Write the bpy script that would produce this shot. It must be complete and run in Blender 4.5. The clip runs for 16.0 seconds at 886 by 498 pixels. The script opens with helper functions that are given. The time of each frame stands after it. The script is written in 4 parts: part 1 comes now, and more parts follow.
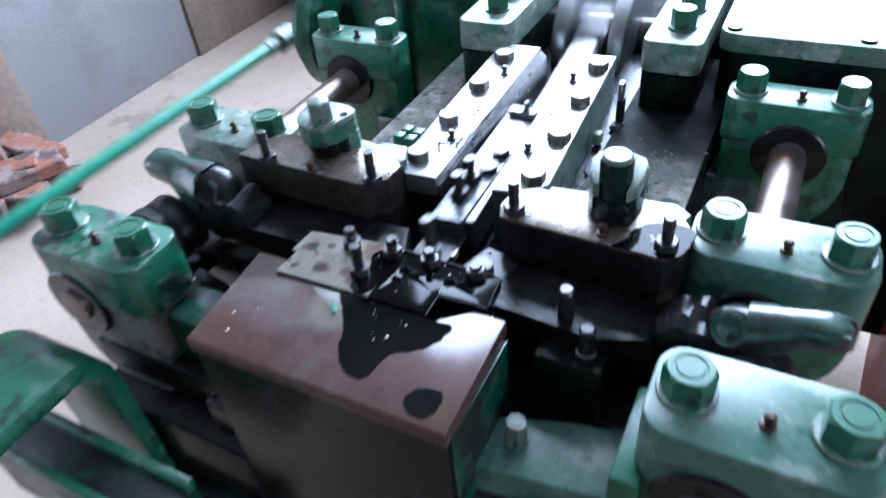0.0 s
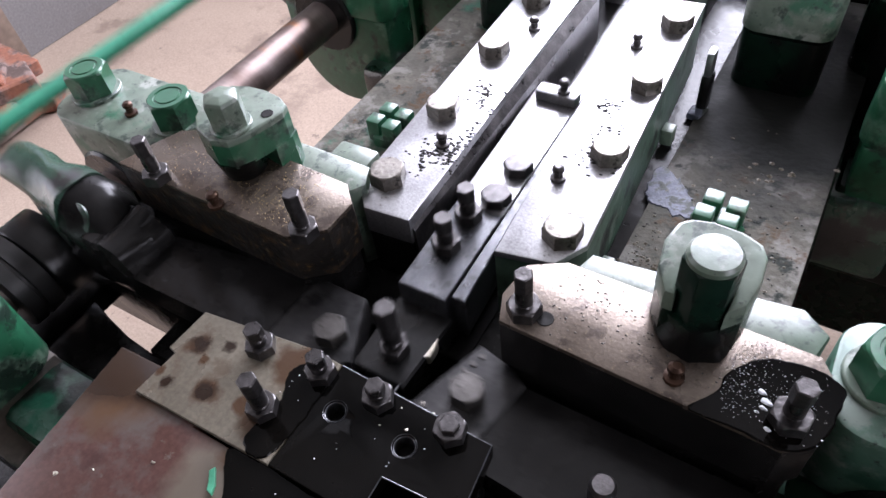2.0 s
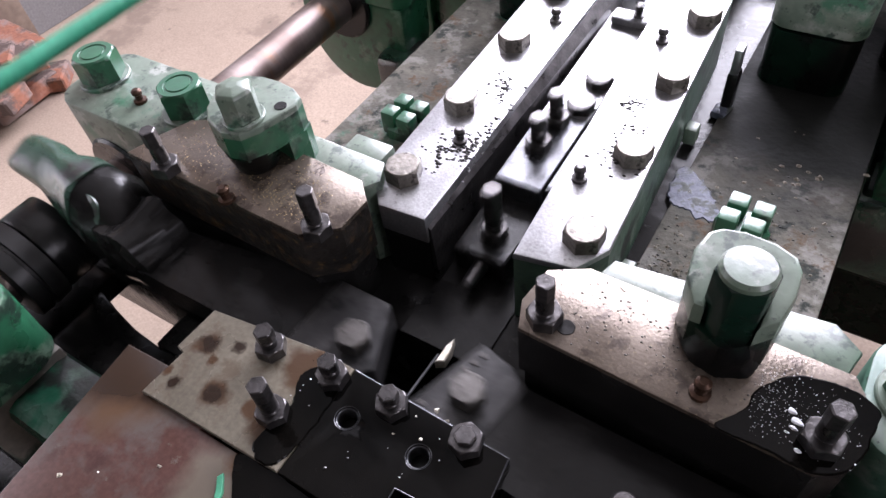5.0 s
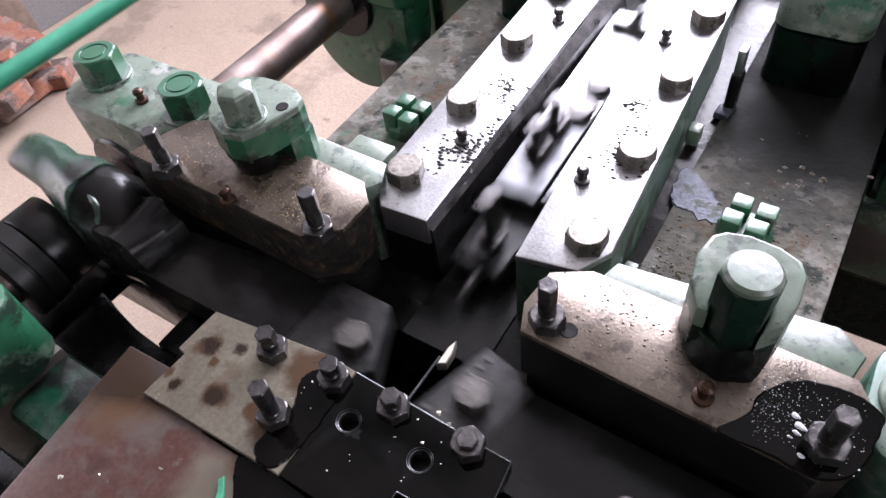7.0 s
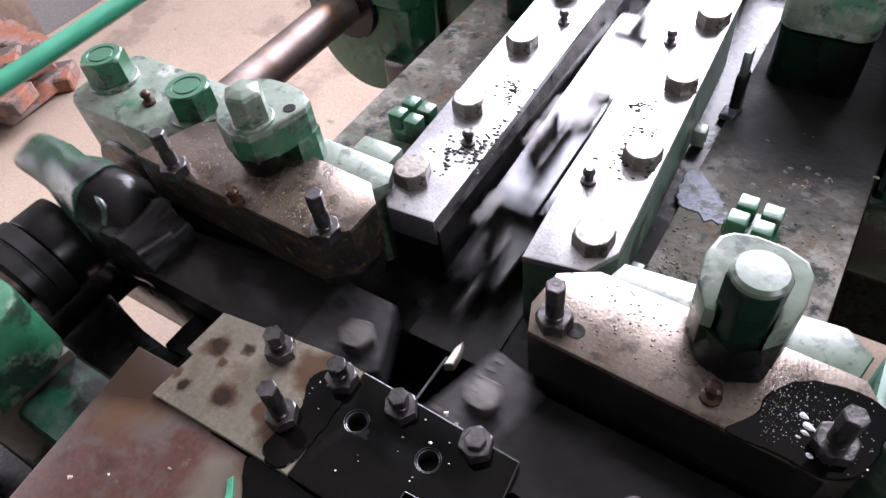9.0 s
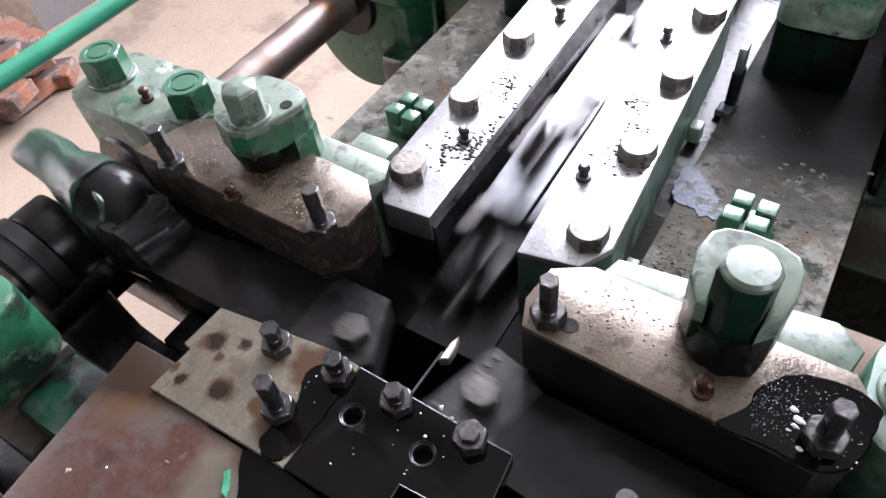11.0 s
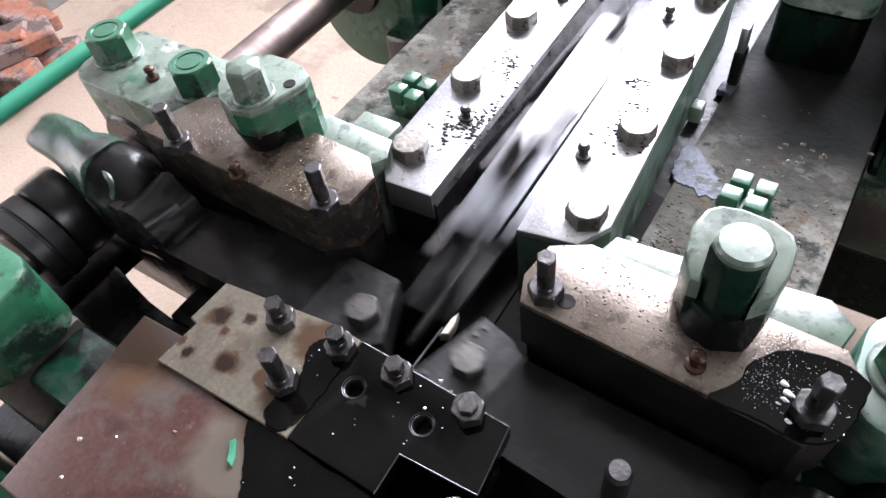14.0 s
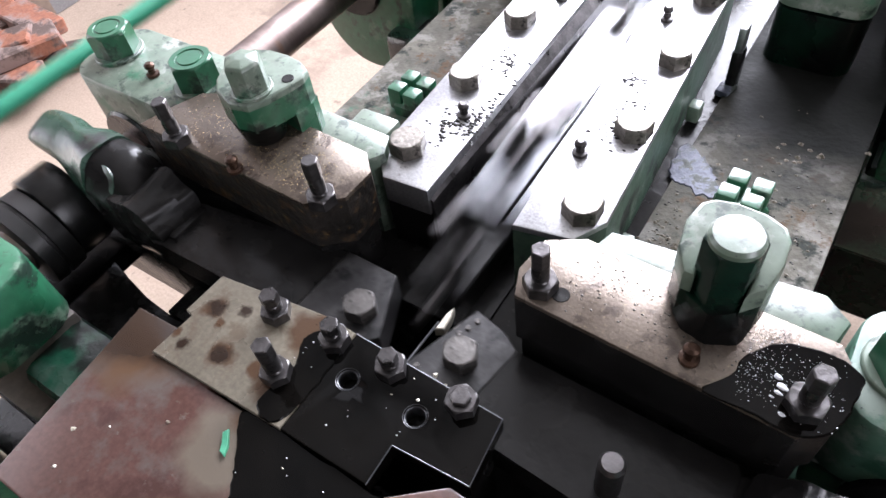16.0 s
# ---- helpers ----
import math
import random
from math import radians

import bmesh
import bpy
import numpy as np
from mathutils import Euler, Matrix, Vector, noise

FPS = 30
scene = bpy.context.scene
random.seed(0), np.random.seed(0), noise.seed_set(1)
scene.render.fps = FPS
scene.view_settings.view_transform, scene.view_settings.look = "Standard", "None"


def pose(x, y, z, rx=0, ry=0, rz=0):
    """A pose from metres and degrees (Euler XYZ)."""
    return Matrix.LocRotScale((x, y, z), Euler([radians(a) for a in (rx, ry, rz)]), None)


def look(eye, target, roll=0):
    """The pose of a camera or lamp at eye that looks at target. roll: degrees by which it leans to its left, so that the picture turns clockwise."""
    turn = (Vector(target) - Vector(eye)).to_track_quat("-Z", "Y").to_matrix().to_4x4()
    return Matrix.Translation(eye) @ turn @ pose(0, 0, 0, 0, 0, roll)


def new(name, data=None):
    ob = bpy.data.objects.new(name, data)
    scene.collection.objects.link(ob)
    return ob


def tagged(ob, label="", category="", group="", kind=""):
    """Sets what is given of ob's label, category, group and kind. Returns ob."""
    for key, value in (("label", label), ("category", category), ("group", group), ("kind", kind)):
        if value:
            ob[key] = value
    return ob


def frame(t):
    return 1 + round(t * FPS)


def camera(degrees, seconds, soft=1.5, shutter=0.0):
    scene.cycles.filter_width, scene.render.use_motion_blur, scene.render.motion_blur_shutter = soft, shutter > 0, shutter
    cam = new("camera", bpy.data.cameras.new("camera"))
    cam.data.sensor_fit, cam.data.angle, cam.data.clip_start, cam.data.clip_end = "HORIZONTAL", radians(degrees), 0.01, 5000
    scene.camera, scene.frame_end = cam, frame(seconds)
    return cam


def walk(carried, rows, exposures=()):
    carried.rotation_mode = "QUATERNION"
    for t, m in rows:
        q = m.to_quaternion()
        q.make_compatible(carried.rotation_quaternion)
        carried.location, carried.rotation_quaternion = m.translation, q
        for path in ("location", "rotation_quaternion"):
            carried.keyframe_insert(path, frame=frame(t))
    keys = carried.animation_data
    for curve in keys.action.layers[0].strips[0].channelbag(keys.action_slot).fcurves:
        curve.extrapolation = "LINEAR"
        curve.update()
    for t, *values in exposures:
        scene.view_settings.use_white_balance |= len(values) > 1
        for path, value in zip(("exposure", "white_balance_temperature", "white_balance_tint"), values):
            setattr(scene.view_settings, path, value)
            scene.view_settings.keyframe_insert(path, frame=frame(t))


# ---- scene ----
cam = camera(65.6, 16.0, shutter=0.65)
PATH = [
    (0, (0.04, 0.091, 1.399), (-0.751, 1.406, 0.117), -6.6),
    (0.5, (-0.025, 0.232, 1.374), (-0.775, 1.546, 0.066), -6.9),
    (1, (-0.081, 0.345, 1.344), (-0.799, 1.587, -0.049), -8.2),
    (1.5, (-0.081, 0.41, 1.32), (-0.884, 1.53, -0.129), -7.9),
    (2, (-0.088, 0.443, 1.299), (-0.894, 1.504, -0.193), -8.9),
    (2.5, (-0.097, 0.453, 1.294), (-0.906, 1.49, -0.213), -8.8),
    (3, (-0.101, 0.457, 1.294), (-0.909, 1.488, -0.218), -8.6),
    (3.5, (-0.104, 0.457, 1.293), (-0.902, 1.486, -0.225), -8.7),
    (4, (-0.106, 0.456, 1.295), (-0.908, 1.484, -0.221), -8.5),
    (6.5, (-0.109, 0.457, 1.295), (-0.913, 1.476, -0.227), -8.4),
    (7, (-0.11, 0.459, 1.296), (-0.914, 1.476, -0.226), -8.4),
    (7.5, (-0.108, 0.459, 1.295), (-0.916, 1.476, -0.226), -8.9),
    (8, (-0.11, 0.459, 1.297), (-0.923, 1.477, -0.22), -8.8),
    (8.5, (-0.111, 0.458, 1.298), (-0.922, 1.477, -0.219), -8.7),
    (9, (-0.112, 0.456, 1.297), (-0.925, 1.473, -0.222), -8.7),
    (11.5, (-0.106, 0.455, 1.299), (-0.916, 1.459, -0.23), -8.9),
    (12, (-0.106, 0.454, 1.298), (-0.917, 1.42, -0.254), -9.8),
    (12.5, (-0.103, 0.453, 1.3), (-0.921, 1.395, -0.263), -10.7),
    (13, (-0.102, 0.452, 1.303), (-0.913, 1.408, -0.256), -9.7),
    (13.5, (-0.1, 0.452, 1.304), (-0.908, 1.412, -0.254), -9.6),
    (14, (-0.098, 0.451, 1.304), (-0.904, 1.413, -0.253), -9.5),
    (14.5, (-0.098, 0.45, 1.304), (-0.906, 1.41, -0.253), -9.5),
    (15, (-0.099, 0.45, 1.303), (-0.903, 1.41, -0.256), -9.4),
    (15.5, (-0.099, 0.449, 1.302), (-0.905, 1.409, -0.256), -9.4),
    (16, (-0.089, 0.446, 1.297), (-0.91, 1.42, -0.244), -9.2),
]
walk(cam, [(t, look(eye, target, roll)) for t, eye, target, roll in PATH],
     exposures=[(0.0, 0.52, 5050, 11), (1.0, 0.28, 5450, 16), (1.8, 0.24, 6180, 23), (3.5, 0.28, 6400, 26), (9.0, 0.46, 6400, 25), (12.0, 0.64, 6350, 20), (16.0, 0.74, 6350, 20)])

# ---------- light ----------
world = bpy.data.worlds.new("world")
scene.world = world
world.use_nodes = True
wn = world.node_tree
sky = wn.nodes.new("ShaderNodeTexSky")
sky.sky_type, sky.sun_disc = "NISHITA", False
sky.sun_elevation, sky.sun_rotation = radians(50), radians(200)
wn.links.new(sky.outputs[0], wn.nodes["Background"].inputs[0])
wn.nodes["Background"].inputs[1].default_value = 0.12


def window_light(name, loc, target, sx, sy, watts, colour):
    lamp = bpy.data.lights.new(name, "AREA")
    lamp.shape, lamp.size, lamp.size_y, lamp.energy, lamp.color = "RECTANGLE", sx, sy, watts, colour
    ob = new(name, lamp)
    ob.matrix_world = look(loc, target)
    return ob


window_light("sky_light_window", (-0.75, 3.12, 2.35), (-0.75, 0.0, 2.3), 2.5, 2.1, 345, (0.90, 0.95, 1.0))
window_light("sky_light_side_window", (-2.66, 2.3, 2.8), (0.0, 1.4, 1.5), 1.2, 1.4, 8, (0.92, 0.96, 1.0))
window_light("sky_light_east_window", (3.36, -0.3, 1.9), (0.0, 0.4, 0.9), 1.6, 1.5, 50, (0.95, 0.98, 1.0))
window_light("sky_light_door", (-2.66, -0.35, 1.2), (0.0, -0.35, 1.0), 1.4, 2.0, 18, (1.0, 0.97, 0.93))

# ---------- materials ----------


def make_material(name, colours, rough=(0.4, 0.6), metal=0.0, scale=18.0, bump=0.15, fine=220.0, spots=None, spec=0.5, blots=(), blot_z=0.003):
    """colours: two base colours mixed by coarse noise; spots: (colour, amount, scale) of worn or dirty patches."""
    m = bpy.data.materials.new(name)
    m.use_nodes = True
    nt = m.node_tree
    bsdf = nt.nodes["Principled BSDF"]
    coord = nt.nodes.new("ShaderNodeTexCoord")
    big = nt.nodes.new("ShaderNodeTexNoise")
    big.inputs["Scale"].default_value, big.inputs["Detail"].default_value = scale, 6
    small = nt.nodes.new("ShaderNodeTexNoise")
    small.inputs["Scale"].default_value, small.inputs["Detail"].default_value = fine, 4
    for n in (big, small):
        nt.links.new(coord.outputs["Object"], n.inputs["Vector"])
    ramp = nt.nodes.new("ShaderNodeValToRGB")
    ramp.color_ramp.elements[0].position, ramp.color_ramp.elements[1].position = 0.35, 0.65
    ramp.color_ramp.elements[0].color, ramp.color_ramp.elements[1].color = (*colours[0], 1), (*colours[1], 1)
    nt.links.new(big.outputs["Fac"], ramp.inputs["Fac"])
    colour = ramp.outputs["Color"]
    grain = nt.nodes.new("ShaderNodeMapRange")
    grain.inputs["From Min"].default_value, grain.inputs["From Max"].default_value = 0.3, 0.7
    grain.inputs["To Min"].default_value, grain.inputs["To Max"].default_value = 0.82, 1.12
    nt.links.new(small.outputs["Fac"], grain.inputs["Value"])
    mul = nt.nodes.new("ShaderNodeMix")
    mul.data_type, mul.blend_type = "RGBA", "MULTIPLY"
    mul.inputs["Factor"].default_value = 1.0
    nt.links.new(colour, mul.inputs[6])
    nt.links.new(grain.outputs[0], mul.inputs[7])
    colour = mul.outputs[2]
    rmap = nt.nodes.new("ShaderNodeMapRange")
    rmap.inputs["From Min"].default_value, rmap.inputs["From Max"].default_value = 0.3, 0.7
    rmap.inputs["To Min"].default_value, rmap.inputs["To Max"].default_value = rough
    nt.links.new(big.outputs["Fac"], rmap.inputs["Value"])
    if spots:
        for tint, amount, sscale in spots:
            sp = nt.nodes.new("ShaderNodeTexNoise")
            sp.inputs["Scale"].default_value, sp.inputs["Detail"].default_value = sscale, 8
            sp.inputs["Roughness"].default_value = 0.65
            nt.links.new(coord.outputs["Object"], sp.inputs["Vector"])
            edge = nt.nodes.new("ShaderNodeMapRange")
            edge.inputs["From Min"].default_value, edge.inputs["From Max"].default_value = 1 - amount - 0.03, 1 - amount + 0.05
            nt.links.new(sp.outputs["Fac"], edge.inputs["Value"])
            mix = nt.nodes.new("ShaderNodeMix")
            mix.data_type = "RGBA"
            nt.links.new(edge.outputs[0], mix.inputs["Factor"])
            nt.links.new(colour, mix.inputs[6])
            mix.inputs[7].default_value = (*tint, 1)
            colour = mix.outputs[2]
    for cx, cy, r, tint in blots:
        near = nt.nodes.new("ShaderNodeVectorMath")
        near.operation = "DISTANCE"
        near.inputs[1].default_value = (cx, cy, blot_z)
        nt.links.new(coord.outputs["Object"], near.inputs[0])
        ragged = nt.nodes.new("ShaderNodeMath")
        ragged.operation, ragged.inputs[1].default_value = "MULTIPLY_ADD", -1.6 * r
        wob = nt.nodes.new("ShaderNodeTexNoise")
        wob.inputs["Scale"].default_value, wob.inputs["Detail"].default_value = 0.9 / r, 5
        nt.links.new(coord.outputs["Object"], wob.inputs["Vector"])
        nt.links.new(wob.outputs["Fac"], ragged.inputs[0])
        nt.links.new(near.outputs["Value"], ragged.inputs[2])
        fade = nt.nodes.new("ShaderNodeMapRange")
        fade.inputs["From Min"].default_value, fade.inputs["From Max"].default_value = 0.28 * r, -0.22 * r
        nt.links.new(ragged.outputs[0], fade.inputs["Value"])
        mix = nt.nodes.new("ShaderNodeMix")
        mix.data_type = "RGBA"
        nt.links.new(fade.outputs[0], mix.inputs["Factor"])
        nt.links.new(colour, mix.inputs[6])
        mix.inputs[7].default_value = (*tint, 1)
        colour = mix.outputs[2]
    nt.links.new(colour, bsdf.inputs["Base Color"])
    nt.links.new(rmap.outputs[0], bsdf.inputs["Roughness"])
    bsdf.inputs["Metallic"].default_value = metal
    bsdf.inputs["Specular IOR Level"].default_value = spec
    if bump:
        b = nt.nodes.new("ShaderNodeBump")
        b.inputs["Strength"].default_value, b.inputs["Distance"].default_value = bump, 0.002
        nt.links.new(small.outputs["Fac"], b.inputs["Height"])
        nt.links.new(b.outputs[0], bsdf.inputs["Normal"])
    return m


GREEN = make_material("green_paint", ((0.012, 0.086, 0.040), (0.021, 0.125, 0.063)), (0.26, 0.42), 0, 14, 0.12, 90,
                      [((0.075, 0.16, 0.105), 0.42, 20), ((0.010, 0.028, 0.016), 0.43, 26), ((0.012, 0.022, 0.014), 0.34, 130)], spec=0.65)
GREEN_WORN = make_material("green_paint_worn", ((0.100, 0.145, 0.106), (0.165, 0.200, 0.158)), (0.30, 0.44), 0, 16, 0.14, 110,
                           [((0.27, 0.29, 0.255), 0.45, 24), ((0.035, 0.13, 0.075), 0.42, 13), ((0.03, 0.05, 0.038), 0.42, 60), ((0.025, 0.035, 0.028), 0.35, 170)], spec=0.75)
# oily green, darkened further to hold the shade of backlit sides
GREEN_DARK = make_material("green_paint_oily_shaded", ((0.003, 0.012, 0.008), (0.006, 0.024, 0.014)), (0.2, 0.34), 0, 10, 0.3, 90,
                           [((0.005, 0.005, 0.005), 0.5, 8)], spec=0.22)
GREEN_SOFT = make_material("green_paint_dulled", ((0.040, 0.112, 0.076), (0.078, 0.150, 0.108)), (0.30, 0.44), 0, 16, 0.14, 100,
                           [((0.17, 0.215, 0.18), 0.43, 18), ((0.02, 0.07, 0.042), 0.43, 14), ((0.02, 0.03, 0.024), 0.36, 130)], spec=0.6)
GREEN_OILY = make_material("green_paint_greasy", ((0.010, 0.040, 0.024), (0.03, 0.075, 0.048)), (0.2, 0.42), 0, 18, 0.6, 60,
                           [((0.12, 0.16, 0.12), 0.42, 16), ((0.009, 0.009, 0.009), 0.50, 15)], spec=0.8)
GREEN_GRIMY = make_material("green_paint_grimy", ((0.006, 0.05, 0.028), (0.012, 0.085, 0.048)), (0.25, 0.45), 0, 12, 0.6, 70,
                            [((0.035, 0.07, 0.05), 0.45, 22), ((0.007, 0.010, 0.008), 0.53, 12)])
GREEN_ROD = make_material("green_gloss_paint", ((0.02, 0.19, 0.11), (0.03, 0.25, 0.15)), (0.25, 0.4), 0, 8, 0.1, 90)
GREEN_MID = make_material("green_paint_smeared", ((0.012, 0.085, 0.040), (0.024, 0.135, 0.070)), (0.24, 0.40), 0, 14, 0.3, 80,
                          [((0.11, 0.18, 0.125), 0.47, 20), ((0.010, 0.022, 0.015), 0.46, 22), ((0.012, 0.022, 0.014), 0.35, 130)], spec=0.85)
GREEN_RAIL = make_material("green_paint_streaked", ((0.030, 0.075, 0.048), (0.075, 0.125, 0.090)), (0.35, 0.5), 0, 20, 0.3, 120,
                           [((0.15, 0.19, 0.15), 0.40, 30), ((0.012, 0.018, 0.014), 0.44, 24)])
STEEL = make_material("machined_steel", ((0.36, 0.36, 0.37), (0.50, 0.50, 0.51)), (0.30, 0.42), 0.9, 25, 0.12, 400,
                      [((0.12, 0.11, 0.10), 0.34, 60)])
STEEL_DARK = make_material("oiled_dark_steel", ((0.011, 0.0105, 0.0105), (0.027, 0.026, 0.026)), (0.2, 0.34), 0.4, 20, 0.3, 160,
                           [((0.005, 0.005, 0.005), 0.50, 20), ((0.05, 0.047, 0.042), 0.33, 140)])
STEEL_BOLT = make_material("bolt_steel", ((0.055, 0.052, 0.052), (0.115, 0.108, 0.108)), (0.25, 0.42), 0.85, 60, 0.2, 300)
STEEL_BROWN = make_material("brown_oiled_steel", ((0.098, 0.077, 0.060), (0.152, 0.124, 0.100)), (0.20, 0.32), 0.6, 22, 0.12, 420,
                            [((0.06, 0.046, 0.038), 0.44, 50), ((0.24, 0.19, 0.13), 0.37, 260)])
RUSTY, BURNT = (0.07, 0.038, 0.02), (0.022, 0.012, 0.007)
PLATE = make_material("rust_brown_plate", ((0.058, 0.028, 0.022), (0.084, 0.043, 0.035)), (0.17, 0.28), 0.0, 7, 0.05, 260,
                      [((0.074, 0.060, 0.052), 0.44, 8), ((0.046, 0.022, 0.018), 0.44, 14), ((0.10, 0.085, 0.07), 0.33, 60)], spec=0.38, blot_z=0.565,
                      blots=[(-0.03, 0.02, 0.035, (0.10, 0.082, 0.062)), (-0.125, 0.062, 0.022, RUSTY), (-0.152, 0.056, 0.048, RUSTY), (-0.158, 0.056, 0.042, BURNT), (-0.03, 0.045, 0.014, RUSTY), (0.13, -0.055, 0.018, RUSTY)])
PLATE_PALE = make_material("pale_stained_plate", ((0.140, 0.124, 0.094), (0.195, 0.174, 0.134)), (0.22, 0.34), 0.4, 14, 0.07, 260,
                           [((0.125, 0.10, 0.072), 0.44, 30)],
                           blots=[(-0.113, 0.012, 0.012, RUSTY), (-0.113, 0.012, 0.009, BURNT), (-0.090, 0.021, 0.006, BURNT), (-0.112, -0.026, 0.0065, BURNT), (-0.079, -0.018, 0.012, RUSTY),
                                  (-0.079, -0.018, 0.0095, BURNT), (-0.046, -0.014, 0.009, RUSTY), (-0.100, 0.002, 0.005, RUSTY), (-0.03, 0.032, 0.020, RUSTY), (-0.028, -0.02, 0.016, RUSTY), (-0.125, -0.02, 0.005, RUSTY)])
SHAFT = make_material("rust_spotted_shaft", ((0.15, 0.105, 0.09), (0.34, 0.28, 0.26)), (0.34, 0.5), 0.85, 16, 0.15, 200,
                      [((0.32, 0.14, 0.05), 0.40, 25)])
LEVER = make_material("rubbed_dark_steel", ((0.024, 0.0235, 0.024), (0.052, 0.050, 0.050)), (0.3, 0.46), 0.5, 20, 0.2, 160, [((0.008, 0.008, 0.008), 0.44, 26)])
BOLT_DULL = make_material("dull_bolt_heads", ((0.075, 0.070, 0.066), (0.135, 0.126, 0.118)), (0.34, 0.5), 0.7, 60, 0.25, 260, [((0.03, 0.028, 0.026), 0.42, 120)])
# oil black that also carries the shade of faces turned from the window
BLACK = make_material("oily_shaded_black", ((0.0062, 0.0060, 0.0059), (0.013, 0.0124, 0.012)), (0.17, 0.3), 0, 20, 0.25, 90, spec=0.2)
WET = make_material("wet_oily_steel", ((0.008, 0.009, 0.009), (0.016, 0.017, 0.017)), (0.08, 0.2), 0.2, 30, 0.25, 70, spec=0.6)
RUST_BLACK = make_material("oily_rusty_side", ((0.010, 0.009, 0.008), (0.022, 0.018, 0.015)), (0.3, 0.5), 0.1, 20, 0.7, 150, [((0.060, 0.036, 0.018), 0.43, 60), ((0.13, 0.08, 0.03), 0.37, 160)], spec=0.5)
GREY_STEEL = make_material("grey_oiled_steel", ((0.085, 0.087, 0.094), (0.15, 0.152, 0.16)), (0.26, 0.40), 0.85, 30, 0.15, 300, [((0.05, 0.05, 0.05), 0.42, 60)])
OIL = make_material("black_oil", ((0.0015, 0.0015, 0.0015), (0.003, 0.0026, 0.0022)), (0.04, 0.09), 0, 12, 0.02, 60, spec=0.09)
CHIPS = make_material("dark_grease_chips", ((0.012, 0.012, 0.012), (0.04, 0.038, 0.036)), (0.3, 0.5), 0.2, 60, 0.3, 300)
SWARF = make_material("pale_metal_swarf", ((0.5, 0.46, 0.36), (0.7, 0.66, 0.58)), (0.3, 0.5), 0.7, 90, 0.1, 300)
DUST = make_material("brass_dust", ((0.38, 0.27, 0.12), (0.5, 0.38, 0.2)), (0.35, 0.5), 0.6, 90, 0.1, 300)
BRASS = make_material("brass_nipple", ((0.04, 0.022, 0.015), (0.085, 0.045, 0.028)), (0.3, 0.5), 0.7, 60, 0.2, 200)
CONCRETE = make_material("dusty_concrete", ((0.31, 0.235, 0.18), (0.40, 0.31, 0.24)), (0.75, 0.95), 0, 1.6, 0.2, 150,
                         [((0.24, 0.18, 0.14), 0.42, 3.5), ((0.16, 0.125, 0.10), 0.34, 14)])
PLASTER = make_material("white_plaster", ((0.175, 0.165, 0.162), (0.22, 0.21, 0.205)), (0.85, 0.95), 0, 1.2, 0.08, 120,
                        [((0.165, 0.152, 0.145), 0.42, 2.5)])
MUD = make_material("brown_render", ((0.17, 0.12, 0.09), (0.24, 0.18, 0.14)), (0.85, 0.95), 0, 3, 0.6, 40)
BRICK = make_material("red_brick", ((0.24, 0.10, 0.065), (0.36, 0.135, 0.075)), (0.8, 0.95), 0, 9, 0.7, 80,
                      [((0.24, 0.175, 0.155), 0.53, 5), ((0.10, 0.07, 0.06), 0.45, 12)])
# ceiling tone set pale to raise the fill light
PALE_CEILING = make_material("pale_unseen_ceiling", ((0.27, 0.265, 0.25), (0.34, 0.335, 0.32)), (0.85, 0.95), 0, 1.2, 0.1, 60, [((0.20, 0.19, 0.175), 0.42, 2.0)])
# dark tone for unseen walls, chosen to cut the bounce light
DARK_WALL = make_material("dark_unseen_wall", ((0.10, 0.085, 0.075), (0.15, 0.13, 0.115)), (0.85, 0.95), 0, 1.5, 0.3, 40)
BARE = make_material("bare_grey_casting", ((0.17, 0.155, 0.135), (0.24, 0.22, 0.195)), (0.5, 0.7), 0, 14, 0.3, 120, [((0.05, 0.08, 0.06), 0.42, 16)])
RED = make_material("red_paint", ((0.45, 0.02, 0.025), (0.55, 0.035, 0.035)), (0.3, 0.5), 0, 8, 0.1, 90)
GREASE = make_material("grey_grease_smear", ((0.05, 0.055, 0.075), (0.13, 0.14, 0.18)), (0.35, 0.55), 0.1, 60, 0.4, 150, [((0.04, 0.045, 0.04), 0.48, 70)], spec=0.2)
# white for the oil bubbles and for highlights drawn on the oil
BUBBLE_GLINT = make_material("oil_bubbles", ((0.55, 0.56, 0.58), (0.75, 0.76, 0.78)), (0.1, 0.25), 0, 60, 0.1, 200)
CUT_ENDS = make_material("dull_cut_ends", ((0.13, 0.11, 0.085), (0.24, 0.21, 0.17)), (0.4, 0.6), 0.3, 90, 0.2, 300)
BOLT_WORN = make_material("worn_bolt_heads", ((0.13, 0.12, 0.105), (0.23, 0.21, 0.185)), (0.32, 0.48), 0.75, 60, 0.2, 260, [((0.045, 0.04, 0.036), 0.42, 90)])
CHIP_GREEN = make_material("green_paint_flake", ((0.03, 0.22, 0.12), (0.05, 0.28, 0.16)), (0.4, 0.6), 0, 40, 0.3, 200)

# ---------- building helpers ----------
ORIGIN = {}


def thing(name, loc, label, category, group="", kind=""):
    ob = new(name)
    ob.empty_display_size = 0.05
    ob.location = loc
    ORIGIN[ob.name] = Vector(loc)
    return tagged(ob, label, category, group, kind)


def smooth(me, angle=24):
    for p in me.polygons:
        p.use_smooth = True
    me.set_sharp_from_angle(angle=radians(angle))


